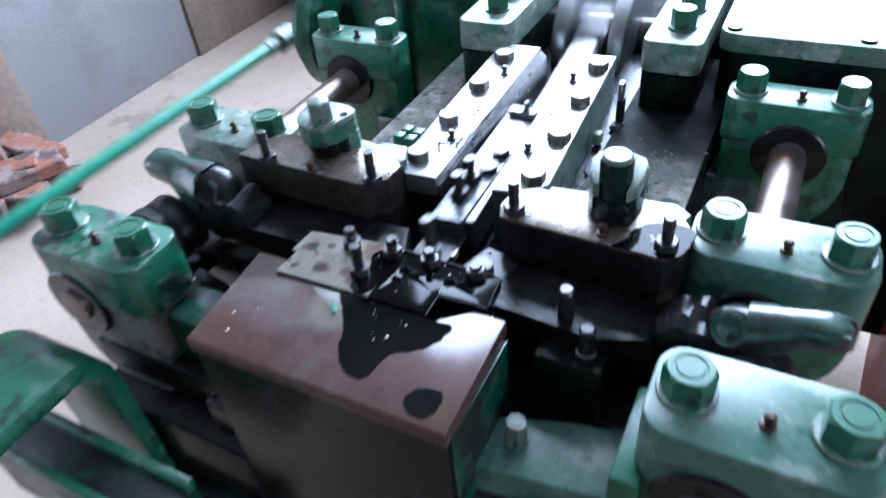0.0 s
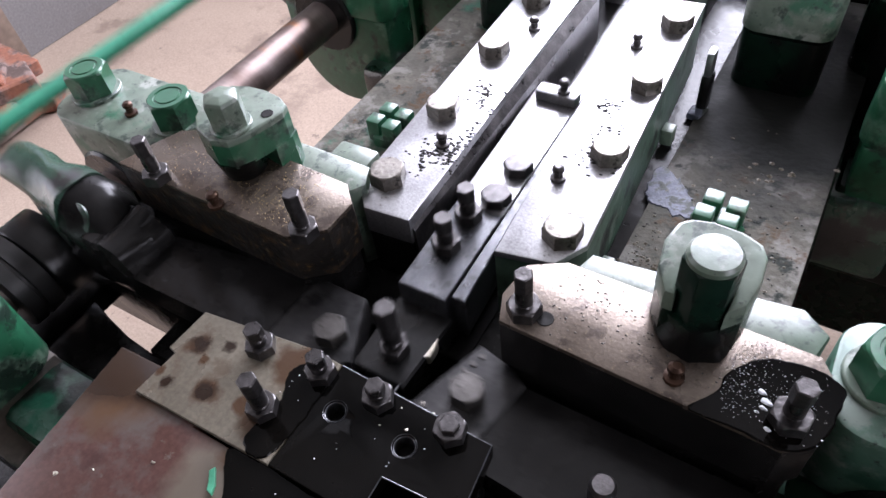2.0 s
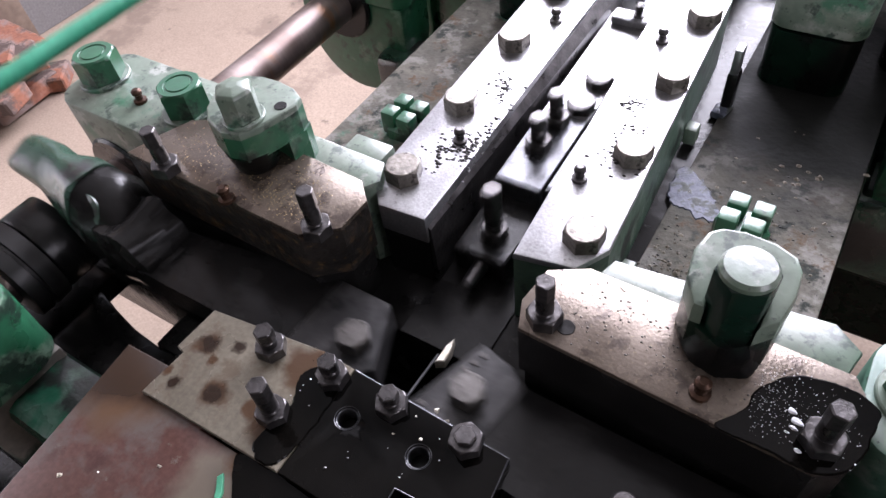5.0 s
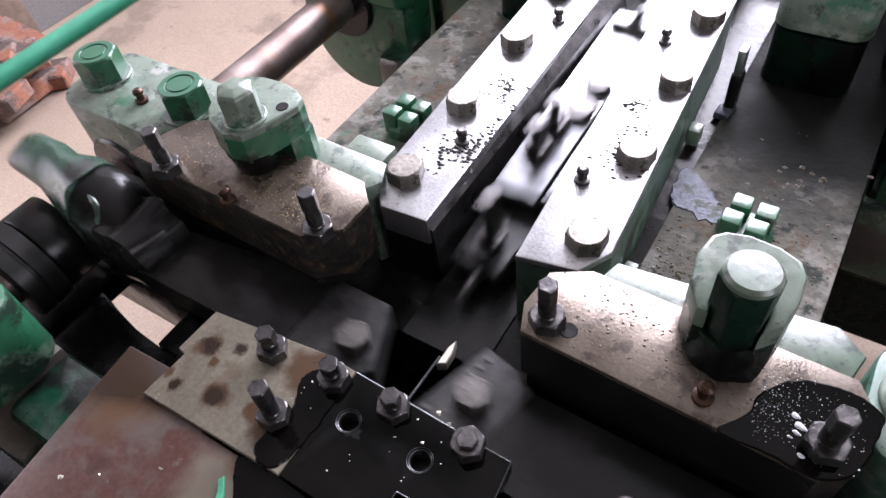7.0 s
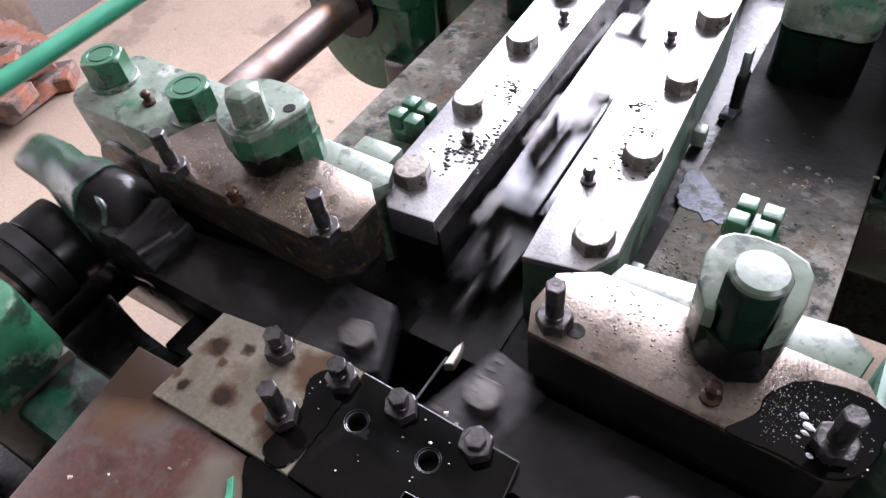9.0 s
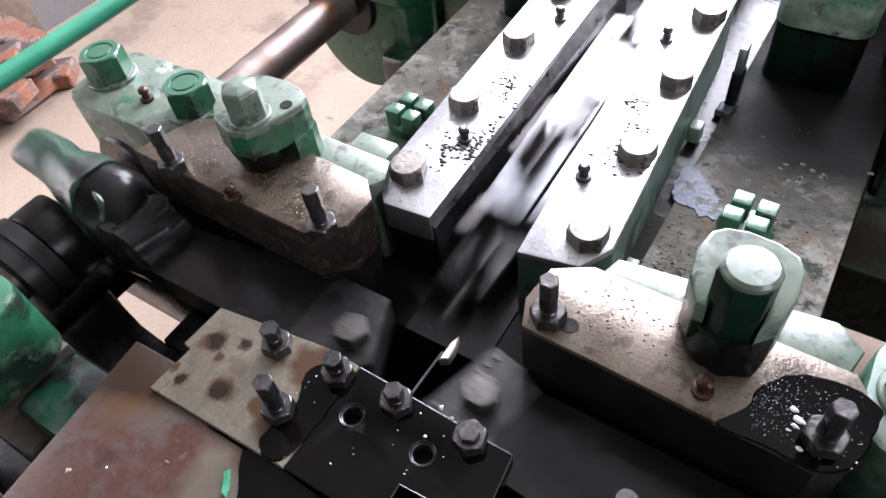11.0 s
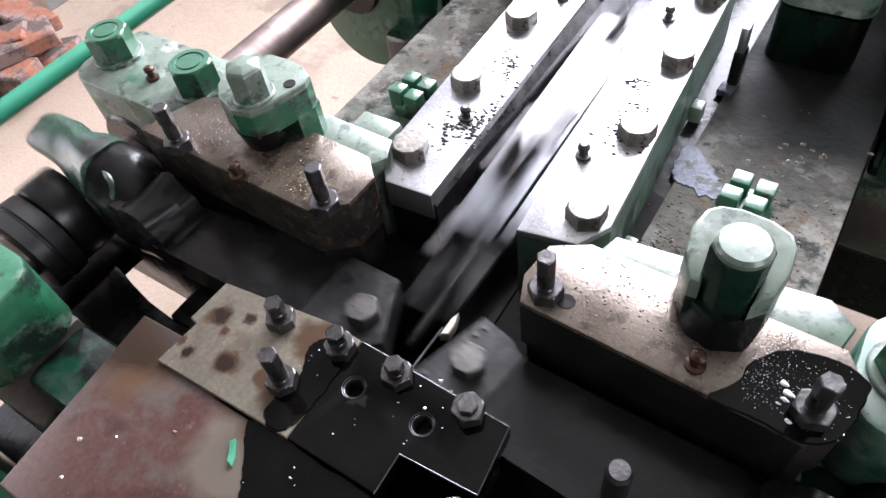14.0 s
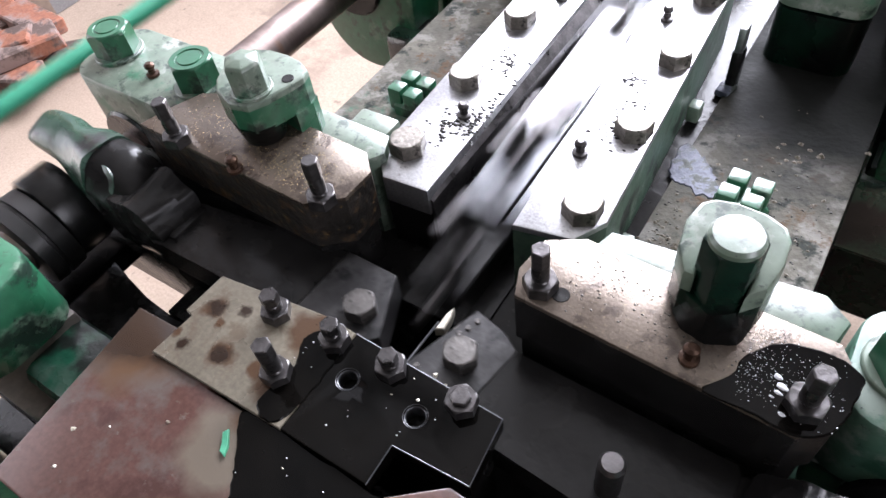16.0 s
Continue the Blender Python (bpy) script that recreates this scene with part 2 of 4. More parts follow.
def part(name, bm, material, parent, label=""):
    """One mesh object under a thing or a part; the bmesh is in world places."""
    me = bpy.data.meshes.new(name)
    bmesh.ops.recalc_face_normals(bm, faces=bm.faces)
    o = ORIGIN[parent.name]
    bmesh.ops.translate(bm, verts=bm.verts, vec=-o)
    bm.to_mesh(me)
    bm.free()
    smooth(me)
    me.materials.append(material)
    ob = new(name, me)
    ob.parent = parent
    ORIGIN[ob.name] = o
    return tagged(ob, label)


def solo(name, bm, material, loc, label, category, group="", kind=""):
    """A thing that is one mesh."""
    me = bpy.data.meshes.new(name)
    bmesh.ops.recalc_face_normals(bm, faces=bm.faces)
    bmesh.ops.translate(bm, verts=bm.verts, vec=-Vector(loc))
    bm.to_mesh(me)
    bm.free()
    smooth(me)
    me.materials.append(material)
    ob = new(name, me)
    ob.location = loc
    ORIGIN[ob.name] = Vector(loc)
    return tagged(ob, label, category, group, kind)


SHARED = {}


def fitted(name, key, make, material, parent, at, rz=0.0, label=""):
    """A small repeated part on shared mesh data, its local origin put at a world place."""
    if (key, material.name) not in SHARED:
        bm = make()
        bmesh.ops.recalc_face_normals(bm, faces=bm.faces)
        me = bpy.data.meshes.new(name)
        bm.to_mesh(me)
        bm.free()
        smooth(me)
        me.materials.append(material)
        SHARED[(key, material.name)] = me
    ob = new(name, SHARED[(key, material.name)])
    ob.parent = parent
    ob.location = Vector(at) - ORIGIN[parent.name]
    ob.rotation_euler = (0, 0, radians(rz))
    ORIGIN[ob.name] = Vector(at)
    return tagged(ob, label)


def merge(*bms):
    out = bmesh.new()
    for b in bms:
        me = bpy.data.meshes.new("tmp")
        b.to_mesh(me)
        b.free()
        out.from_mesh(me)
        bpy.data.meshes.remove(me)
    return out


def prism(pts, z0, z1, bevel=0.0, seg=2, vertical=False):
    """A plan outline raised from z0 to z1 with eased edges."""
    bm = bmesh.new()
    f = bm.faces.new([bm.verts.new((x, y, z0)) for x, y in pts])
    r = bmesh.ops.extrude_face_region(bm, geom=[f])
    bmesh.ops.translate(bm, verts=[v for v in r["geom"] if isinstance(v, bmesh.types.BMVert)], vec=(0, 0, z1 - z0))
    bmesh.ops.recalc_face_normals(bm, faces=bm.faces)
    if bevel:
        edges = [e for e in bm.edges if max(v.co.z for v in e.verts) > z1 - 1e-6 and (min(v.co.z for v in e.verts) > z1 - 1e-6 or vertical)]
        bmesh.ops.bevel(bm, geom=edges, offset=bevel, segments=seg, affect="EDGES", profile=0.5)
    return bm


def box(x0, x1, y0, y1, z0, z1, bevel=0.0, seg=2):
    bm = prism([(x0, y0), (x1, y0), (x1, y1), (x0, y1)], z0, z1)
    if bevel:
        bmesh.ops.bevel(bm, geom=bm.edges[:], offset=bevel, segments=seg, affect="EDGES", profile=0.5)
    return bm


def rounded(x0, x1, y0, y1, r, n=6):
    pts = []
    for cx, cy, a in ((x1 - r, y0 + r, -90), (x1 - r, y1 - r, 0), (x0 + r, y1 - r, 90), (x0 + r, y0 + r, 180)):
        for k in range(n + 1):
            t = radians(a + 90 * k / n)
            pts.append((cx + r * math.cos(t), cy + r * math.sin(t)))
    return pts


def profile_y(pts, y0, y1, bevel=0.0):
    """An outline in x and z, run from y0 to y1."""
    bm = bmesh.new()
    f = bm.faces.new([bm.verts.new((x, y0, z)) for x, z in pts])
    r = bmesh.ops.extrude_face_region(bm, geom=[f])
    bmesh.ops.translate(bm, verts=[v for v in r["geom"] if isinstance(v, bmesh.types.BMVert)], vec=(0, y1 - y0, 0))
    bmesh.ops.recalc_face_normals(bm, faces=bm.faces)
    if bevel:
        edges = [e for e in bm.edges if abs(e.verts[0].co.y - e.verts[1].co.y) < 1e-6]
        bmesh.ops.bevel(bm, geom=edges, offset=bevel, segments=2, affect="EDGES", profile=0.5)
    return bm


def profile_x(pts, x0, x1, bevel=0.0):
    """An outline in y and z, run from x0 to x1."""
    bm = bmesh.new()
    f = bm.faces.new([bm.verts.new((x0, y, z)) for y, z in pts])
    r = bmesh.ops.extrude_face_region(bm, geom=[f])
    bmesh.ops.translate(bm, verts=[v for v in r["geom"] if isinstance(v, bmesh.types.BMVert)], vec=(x1 - x0, 0, 0))
    bmesh.ops.recalc_face_normals(bm, faces=bm.faces)
    if bevel:
        edges = [e for e in bm.edges if abs(e.verts[0].co.x - e.verts[1].co.x) < 1e-6]
        bmesh.ops.bevel(bm, geom=edges, offset=bevel, segments=2, affect="EDGES", profile=0.5)
    return bm


def rod(p0, p1, r0, r1=None, n=24, bevel=0.0):
    p0, p1 = Vector(p0), Vector(p1)
    bm = bmesh.new()
    d = p1 - p0
    bmesh.ops.create_cone(bm, cap_ends=True, segments=n, radius1=r0, radius2=r0 if r1 is None else r1, depth=d.length)
    if bevel:
        bmesh.ops.bevel(bm, geom=[e for e in bm.edges if abs(e.verts[0].co.z - e.verts[1].co.z) < 1e-6], offset=bevel, segments=2, affect="EDGES")
    bm.transform(Matrix.Translation((p0 + p1) / 2) @ d.to_track_quat("Z", "Y").to_matrix().to_4x4())
    return bm


def turned(p0, axis, profile, n=28):
    """A turned body: (distance along axis, radius) pairs, from p0."""
    bm = bmesh.new()
    q = Vector(axis).to_track_quat("Z", "Y").to_matrix().to_4x4()
    rings = []
    for d, r in profile:
        rings.append([bm.verts.new((r * math.cos(2 * math.pi * k / n), r * math.sin(2 * math.pi * k / n), d)) for k in range(n)])
    for a, b in zip(rings, rings[1:]):
        for k in range(n):
            bm.faces.new((a[k], a[(k + 1) % n], b[(k + 1) % n], b[k]))
    bm.faces.new(rings[0])
    bm.faces.new(rings[-1])
    bmesh.ops.recalc_face_normals(bm, faces=bm.faces)
    bm.transform(Matrix.Translation(p0) @ q)
    return bm


def hex_head(af, h, ring=True):
    """A hexagon head with chamfered corners and a turned ring on top; base at z 0."""
    def make():
        r = af / math.sqrt(3)
        bm = bmesh.new()
        n = 36
        def radius(a, cap):
            k = (a % (math.pi / 3)) - math.pi / 6
            return min(af / 2 / math.cos(k), cap)
        levels = [(0, r), (h * 0.86, r), (h * 0.94, af * 0.53), (h, af * 0.485)]
        rings = []
        for z, cap in levels:
            rings.append([bm.verts.new((radius(2 * math.pi * k / n, cap) * math.cos(2 * math.pi * k / n), radius(2 * math.pi * k / n, cap) * math.sin(2 * math.pi * k / n), z)) for k in range(n)])
        inner = [(h, af * 0.36), (h - 0.0012, af * 0.345), (h - 0.0012, af * 0.30), (h, af * 0.285)] if ring else []
        for z, rr in inner:
            rings.append([bm.verts.new((rr * math.cos(2 * math.pi * k / n), rr * math.sin(2 * math.pi * k / n), z)) for k in range(n)])
        for a, b in zip(rings, rings[1:]):
            for k in range(n):
                bm.faces.new((a[k], a[(k + 1) % n], b[(k + 1) % n], b[k]))
        bm.faces.new(rings[0])
        bm.faces.new(rings[-1])
        return bm
    return make


def peaked_hex(af, h):
    """A tall hexagon head with a low rounded peak; base at z 0."""
    def make():
        bm = bmesh.new()
        rings = [[bm.verts.new((k * af / math.sqrt(3) * math.cos(math.pi * i / 3), k * af / math.sqrt(3) * math.sin(math.pi * i / 3), z)) for i in range(6)] for z, k in ((0, 1.0), (h * 0.84, 1.0), (h * 0.93, 0.88), (h, 0.3))]
        for a, b in zip(rings, rings[1:]):
            for i in range(6):
                bm.faces.new((a[i], a[(i + 1) % 6], b[(i + 1) % 6], b[i]))
        bm.faces.new(rings[0])
        bm.faces.new(rings[-1])
        bmesh.ops.recalc_face_normals(bm, faces=bm.faces)
        bmesh.ops.bevel(bm, geom=bm.edges[:], offset=0.0007, segments=2, affect="EDGES", profile=0.5)
        return bm
    return make


def hex_column(at, af, z0, z1):
    return prism([(at[0] + af / math.sqrt(3) * math.cos(math.pi * i / 3 + 0.35), at[1] + af / math.sqrt(3) * math.sin(math.pi * i / 3 + 0.35)) for i in range(6)], z0, z1, 0.0012, 2, True)


def sleeve(r, h):
    """An open tube wall with a flared lip, its top at z 0."""
    bm = bmesh.new()
    rings = [[bm.verts.new((q * math.cos(2 * math.pi * k / 24), q * math.sin(2 * math.pi * k / 24), z)) for k in range(24)] for z, q in ((-h, r - 0.0006), (-0.0012, r - 0.0006), (0.0003, r + 0.0012), (-0.001, r + 0.0012))]
    for a, b in zip(rings, rings[1:]):
        for k in range(24):
            bm.faces.new((a[k], a[(k + 1) % 24], b[(k + 1) % 24], b[k]))
    return bm


def disc(r, h, bevel=0.001):
    return lambda: turned((0, 0, 0), (0, 0, 1), [(0, r), (h - bevel, r), (h, r - bevel)])


def set_screw(h, r, head):
    """A six-sided screw head on a necked shank standing up from z 0."""
    def make():
        shank = turned((0, 0, 0), (0, 0, 1), [(0, r), (h * 0.25, r), (h * 0.27, r * 0.9), (h * 0.3, r), (h * 0.55, r), (h * 0.6, r * 0.88), (h * 0.66, r * 0.88)], 16)
        b = prism([(head * 0.52 * math.cos(math.pi * k / 3), head * 0.52 * math.sin(math.pi * k / 3)) for k in range(6)], h * 0.64, h, head * 0.06, 1, True)
        return merge(shank, b)
    return make


def nipple():
    return turned((0, 0, 0), (0, 0, 1), [(0, 0.0070), (0.003, 0.0070), (0.004, 0.0042), (0.009, 0.0040), (0.0105, 0.0056), (0.0135, 0.0054), (0.0155, 0.003)], 12)


def add_bolt(parent, x, y, z, af=0.046, h=0.029, mat=None, rz=0, washer=True, wm=None):
    mat = mat or GREEN
    bolt = fitted("hex_bolt", "hex%.3f_%.3f" % (af, h), hex_head(af, h), mat, parent, (x, y, z + (0.004 if washer else 0)), rz)
    if washer:
        fitted("washer", "washer%.3f" % af, disc(af * 0.66, 0.004), wm or mat, bolt, (x, y, z))
    return bolt


def add_screw(parent, x, y, z, top, r=0.0066, head=0.0142, rz=0, af=0.023, nh=0.011):
    screw = fitted("set_screw", "set%.3f%.3f" % (top - z, head), set_screw(top - z, r, head), STEEL_BOLT, parent, (x, y, z), rz)
    fitted("lock_nut", "nut%.3f" % af, hex_head(af, nh, False), STEEL_BOLT, screw, (x, y, z), 20)


CX = -0.325

# ---------- the room ----------
bm = bmesh.new()
bmesh.ops.create_grid(bm, x_segments=40, y_segments=40, size=4.0)
for v in bm.verts:
    v.co.z = 0.006 * noise.noise(v.co * 1.7)
solo("floor", bm, CONCRETE, (0, 0, 0), "dusty pinkish brown concrete workshop floor", "floor", kind="structure")


def wall(name, bm, mat, label):
    return solo(name, bm, mat, (0, 0, 0), label, "wall", kind="structure")


# the north wall has the window that lights the shop
wall("wall_north", merge(box(-4.0, -2.0, 3.2, 3.45, 0, 3.9), box(0.5, 4.0, 3.2, 3.45, 0, 3.9),
     box(-2.0, 0.5, 3.2, 3.45, 0, 1.25), box(-2.0, 0.5, 3.2, 3.45, 3.45, 3.9)), PLASTER, "whitewashed plaster wall with a large window opening")
wall("wall_west", merge(box(-2.95, -2.7, 1.5, 1.7, 0, 3.9), box(-2.95, -2.7, 2.9, 3.2, 0, 3.9), box(-2.95, -2.7, 1.7, 2.9, 0, 2.1), box(-2.95, -2.7, 1.7, 2.9, 3.5, 3.9), box(-2.95, -2.7, -3.8, -1.1, 0, 3.9), box(-2.95, -2.7, -1.1, 0.4, 2.25, 3.9),
     box(-2.95, -2.7, 0.4, 1.15, 0, 3.9)), PLASTER, "grey white plaster wall with a doorway")
wall("wall_pier", box(-2.95, -2.62, 1.15, 1.5, 0, 3.9, 0.01), MUD, "brown unplastered wall pier beside the plaster")
wall("wall_recess", box(-2.70, -2.68, 2.45, 3.198, 0, 2.05, 0.004), MUD, "brown unplastered stretch of the wall")
# east and south walls are unseen and kept dark against bounce
wall("wall_east", merge(box(3.4, 3.6, -3.8, -1.1, 0, 3.9), box(3.4, 3.6, 0.5, 3.45, 0, 3.9), box(3.4, 3.6, -1.1, 0.5, 0, 1.15), box(3.4, 3.6, -1.1, 0.5, 2.65, 3.9)), DARK_WALL, "unseen dark toned plaster wall with a window opening")
wall("wall_south", box(-2.95, 3.6, -4.0, -3.8, 0, 3.9), DARK_WALL, "plain unseen dark toned plaster wall behind the machine")
# unseen ceiling that serves as a soft reflector
solo("ceiling", box(-4.0, 4.0, -4.0, 3.6, 3.9, 4.05), PALE_CEILING, (0, 0, 0), "plain unseen workshop ceiling, pale to bounce light", "ceiling", kind="structure")

# ---------- the machine bed ----------
bed = thing("machine_bed", (CX, 0.9, 0), "green painted cast iron nail machine bed on the floor", "machine bed")
part("bed_body", merge(box(-0.585, -0.05, 0.70, 1.75, 0.30, 0.786, 0.008), box(-0.55, -0.09, 0.42, 0.70, 0.30, 0.70, 0.008)), BLACK, bed, "near black casting")
# the big rear blot colours in grime and the shade before the crank bearing
part("bed_table", merge(prism(rounded(-0.583, -0.465, 0.79, 1.4, 0.01), 0.786, 0.792, 0.002), prism(rounded(-0.205, -0.053, 0.79, 1.4, 0.01), 0.786, 0.792, 0.002)),
     make_material("greasy_table", ((0.085, 0.083, 0.070), (0.15, 0.14, 0.117)), (0.6, 0.85), 0.0, 22, 0.7, 120, [((0.21, 0.20, 0.18), 0.44, 26), ((0.035, 0.040, 0.035), 0.42, 34), ((0.10, 0.065, 0.04), 0.40, 30), ((0.05, 0.13, 0.09), 0.38, 12)], blots=[(0.195, 0.33, 0.255, (0.008, 0.0085, 0.0075))], blot_z=0.792, spec=0.12), bed, "greasy worn grey green bed surface with a shaded rear corner")
# black box added to close off the view down to the floor
part("black_filler", box(-0.77, -0.486, 0.40, 0.585, 0.20, 0.640, 0.006), BLACK, bed)
part("slideway", box(-0.36, -0.28, 0.70, 1.25, 0.785, 0.789), BLACK, bed, "near black slideway")
part("bed_leg", box(-0.56, -0.10, 0.5, 0.75, 0, 0.30, 0.01), GREEN_DARK, bed)
part("bed_leg", box(-0.56, -0.10, 1.35, 1.7, 0, 0.30, 0.01), GREEN_DARK, bed)
# side arms that carry the shaft bearings
for side in (-1, 1):
    for y in (0.50, 0.77, 1.13):
        x0, x1 = sorted((CX + side * 0.225, CX + side * 0.36))
        if y < 0.6:
            x0, x1 = sorted((CX + side * 0.15, CX + side * 0.36))
        part("bearing_arm", box(x0, x1, y - 0.035, y + 0.035, 0.62, 0.79 if y < 0.6 and side < 0 else 0.735, 0.012), GREEN_GRIMY if y < 0.6 else GREEN_OILY, bed)

# ---------- shaft bearings ----------


def housing(xc, yc, label, deep=0.0, pitch=0.131, half=0.049, top=0.88, sx=None, af=0.042, body=None, cap_mat=None):
    t = thing("bearing_housing", (xc, yc, 0.70), label, "bearing housing", "shaft bearings")
    w = 0.098
    cap = prism(rounded(xc - w, xc + w, yc - half, yc + half, min(0.03, half * 0.6)), 0.802, top, 0.004, 2)
    sx = xc if sx is None else sx
    part("bearing_cap", cap, cap_mat or GREEN_WORN, t)
    n = 20
    low = [(xc - w + 0.006, 0.80)]
    zc = 0.785 - deep
    for k in range(n + 1):
        a = math.pi + math.pi * k / n
        low.append((xc + (w - 0.006) * math.cos(a), zc + (w + 0.02 + deep * 0.3) * math.sin(a) * 0.85))
    low.append((xc + w - 0.006, 0.80))
    part("bearing_body", profile_y(low, yc - half + 0.004, yc + half - 0.004, 0.004), body or GREEN, t)
    part("bearing_bush", merge(turned((sx, yc - half - 0.004, 0.79), (0, 1, 0), [(0, 0.036), (0, 0.05), (0.003, 0.053), (2 * half + 0.005, 0.053), (2 * half + 0.008, 0.05), (2 * half + 0.008, 0.036)])), STEEL_DARK, t, "dark oily bush ring")
    for s in (-1, 1):
        add_bolt(t, xc + s * pitch / 2, yc, top, af, 0.029, GREEN, 12 * s + 17, True, GREEN_WORN)
    fitted("grease_nipple", "nipple", nipple, BRASS, t, (xc + 0.005, yc - 0.012, top))
    return t


housing(-0.7205, 0.775, "worn green bearing housing with two hex bolts and grease nipple", sx=-0.750)
housing(0.0725, 0.767, "worn green bearing housing with two hex bolts and grease nipple", sx=0.06, cap_mat=GREEN_SOFT)
housing(-0.71, 0.488, "worn green bearing housing with a bare grey end face", 0.055, sx=-0.750, body=BARE, cap_mat=GREEN_MID)
housing(0.0845, 0.524, "worn green bearing housing at the end of the shaft", half=0.055, sx=0.06, cap_mat=GREEN_SOFT)
housing(-0.735, 1.155, "green rear bearing housing with a deep rounded body", 0.03, 0.133, 0.036, 0.872, -0.750, 0.038, None, GREEN)
housing(0.054, 1.135, "green rear bearing housing with a deep rounded body", 0.03, 0.135, 0.036, 0.872, 0.06, 0.038, None, GREEN)

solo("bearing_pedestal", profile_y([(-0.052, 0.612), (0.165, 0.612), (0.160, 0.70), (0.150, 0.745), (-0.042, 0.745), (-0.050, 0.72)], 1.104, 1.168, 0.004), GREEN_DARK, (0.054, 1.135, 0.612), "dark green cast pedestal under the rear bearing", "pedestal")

# ---------- camshafts ----------


def camshaft(xc, y0, y1, ycam):
    t = thing("camshaft", (xc, 0.8, 0.79), "rust spotted steel side shaft with dark cam rings", "shaft", "side shafts")
    part("shaft", rod((xc, y0, 0.79), (xc, y1, 0.79), 0.0265, n=32, bevel=0.002), SHAFT, t, "shiny rust spotted steel")
    lobe = []
    for k in range(40):
        a = 2 * math.pi * k / 40
        r = 0.047 + 0.010 * max(0.0, math.cos(a)) ** 3
        lobe.append((xc + r * math.cos(a), 0.79 + r * math.sin(a)))
    part("cam_disc", profile_y(lobe, ycam - 0.005, ycam + 0.035, 0.003), STEEL_DARK, t, "black oily cam")
    part("cam_ring", turned((xc, ycam - 0.045, 0.79), (0, 1, 0), [(0, 0.040), (0.002, 0.050), (0.016, 0.051), (0.017, 0.047), (0.020, 0.047), (0.021, 0.051), (0.038, 0.050)]), LEVER, t)
    return t


shaft_left = camshaft(-0.750, 0.43, 1.42, 0.60)
shaft_right = camshaft(0.06, 0.46, 1.42, 0.625)

# ---------- guide rails ----------


def guide_rail(side, bolts, screws, label):
    t = thing("guide_rail", (CX + side * 0.08, 0.97, 0.79), label, "guide rail", "slide guide rails")
    if side < 0:
        plan = [(-0.447, 1.192), (-0.372, 1.192), (-0.362, 0.761), (-0.408, 0.758), (-0.432, 0.785)]
    else:
        plan = [(-0.279, 0.762), (-0.229, 0.771), (-0.213, 0.80), (-0.236, 1.192), (-0.307, 1.186)]
    depth = 0.030 if side < 0 else 0.006
    part("rail_cap", prism(plan, 0.873 - depth, 0.873, 0.002, 2), STEEL, t, "bright machined steel cap")
    cx = sum(p[0] for p in plan) / len(plan)
    low = [(cx + (x - cx) * 0.99, y + (0.001 if y < 0.9 else -0.001)) for x, y in plan]
    part("rail_base", prism(low, 0.787, 0.873 - depth), BLACK if side < 0 else GREEN_RAIL, t)
    if side < 0:
        part("rail_liner", profile_y([(-0.3705, 0.869), (-0.3595, 0.858), (-0.3575, 0.79), (-0.3705, 0.79)], 0.764, 1.188), STEEL_BOLT, t, "grey steel liner")
    for x, y in bolts:
        fitted("cap_bolt", "rail_bolt", hex_head(0.030, 0.015, False), BOLT_WORN, t, (x, y, 0.873), random.uniform(0, 60))
    for x, y in screws:
        fitted("grease_nipple", "nipple", nipple, STEEL_BOLT, t, (x, y, 0.873))
    return t


guide_rail(-1, [(-0.407, 0.798), (-0.411, 0.905), (-0.413, 1.018), (-0.415, 1.128)], [(-0.3855, 0.860), (-0.392, 1.075)],
           "bright steel guide rail with bolt heads and black chips")
guide_rail(1, [(-0.235, 0.800), (-0.237, 0.907), (-0.243, 1.020), (-0.250, 1.135)], [(-0.267, 0.862), (-0.276, 1.083)],
           "bright steel guide rail on a green base, with bolt heads")
# studs beside the rails
solo("guide_stop", box(-0.226, -0.213, 1.038, 1.054, 0.790, 0.810, 0.002), GREEN_WORN, (-0.216, 1.04, 0.792), "small worn green stop block beside the rail", "stop block")
solo("guide_stop", box(-0.214, -0.202, 0.834, 0.848, 0.791, 0.812, 0.002), GREEN_WORN, (-0.208, 0.841, 0.791), "small worn green stop block beside the rail", "stop block")
strip = thing("polished_strip", (-0.2, 1.115, 0.792), "upright polished steel strip on a black greasy foot", "steel strip")
part("strip_foot", box(-0.209, -0.197, 1.106, 1.126, 0.790, 0.838, 0.004), BLACK, strip, "black greasy foot")
part("strip_base", prism([(-0.214, 1.094), (-0.200, 1.092), (-0.195, 1.112), (-0.205, 1.118), (-0.213, 1.110)], 0.789, 0.7965, 0.002, 2), GREASE, strip, "pale grey bolted base")
part("strip_blade", box(-0.207, -0.199, 1.105, 1.122, 0.838, 0.868, 0.002), STEEL, strip)

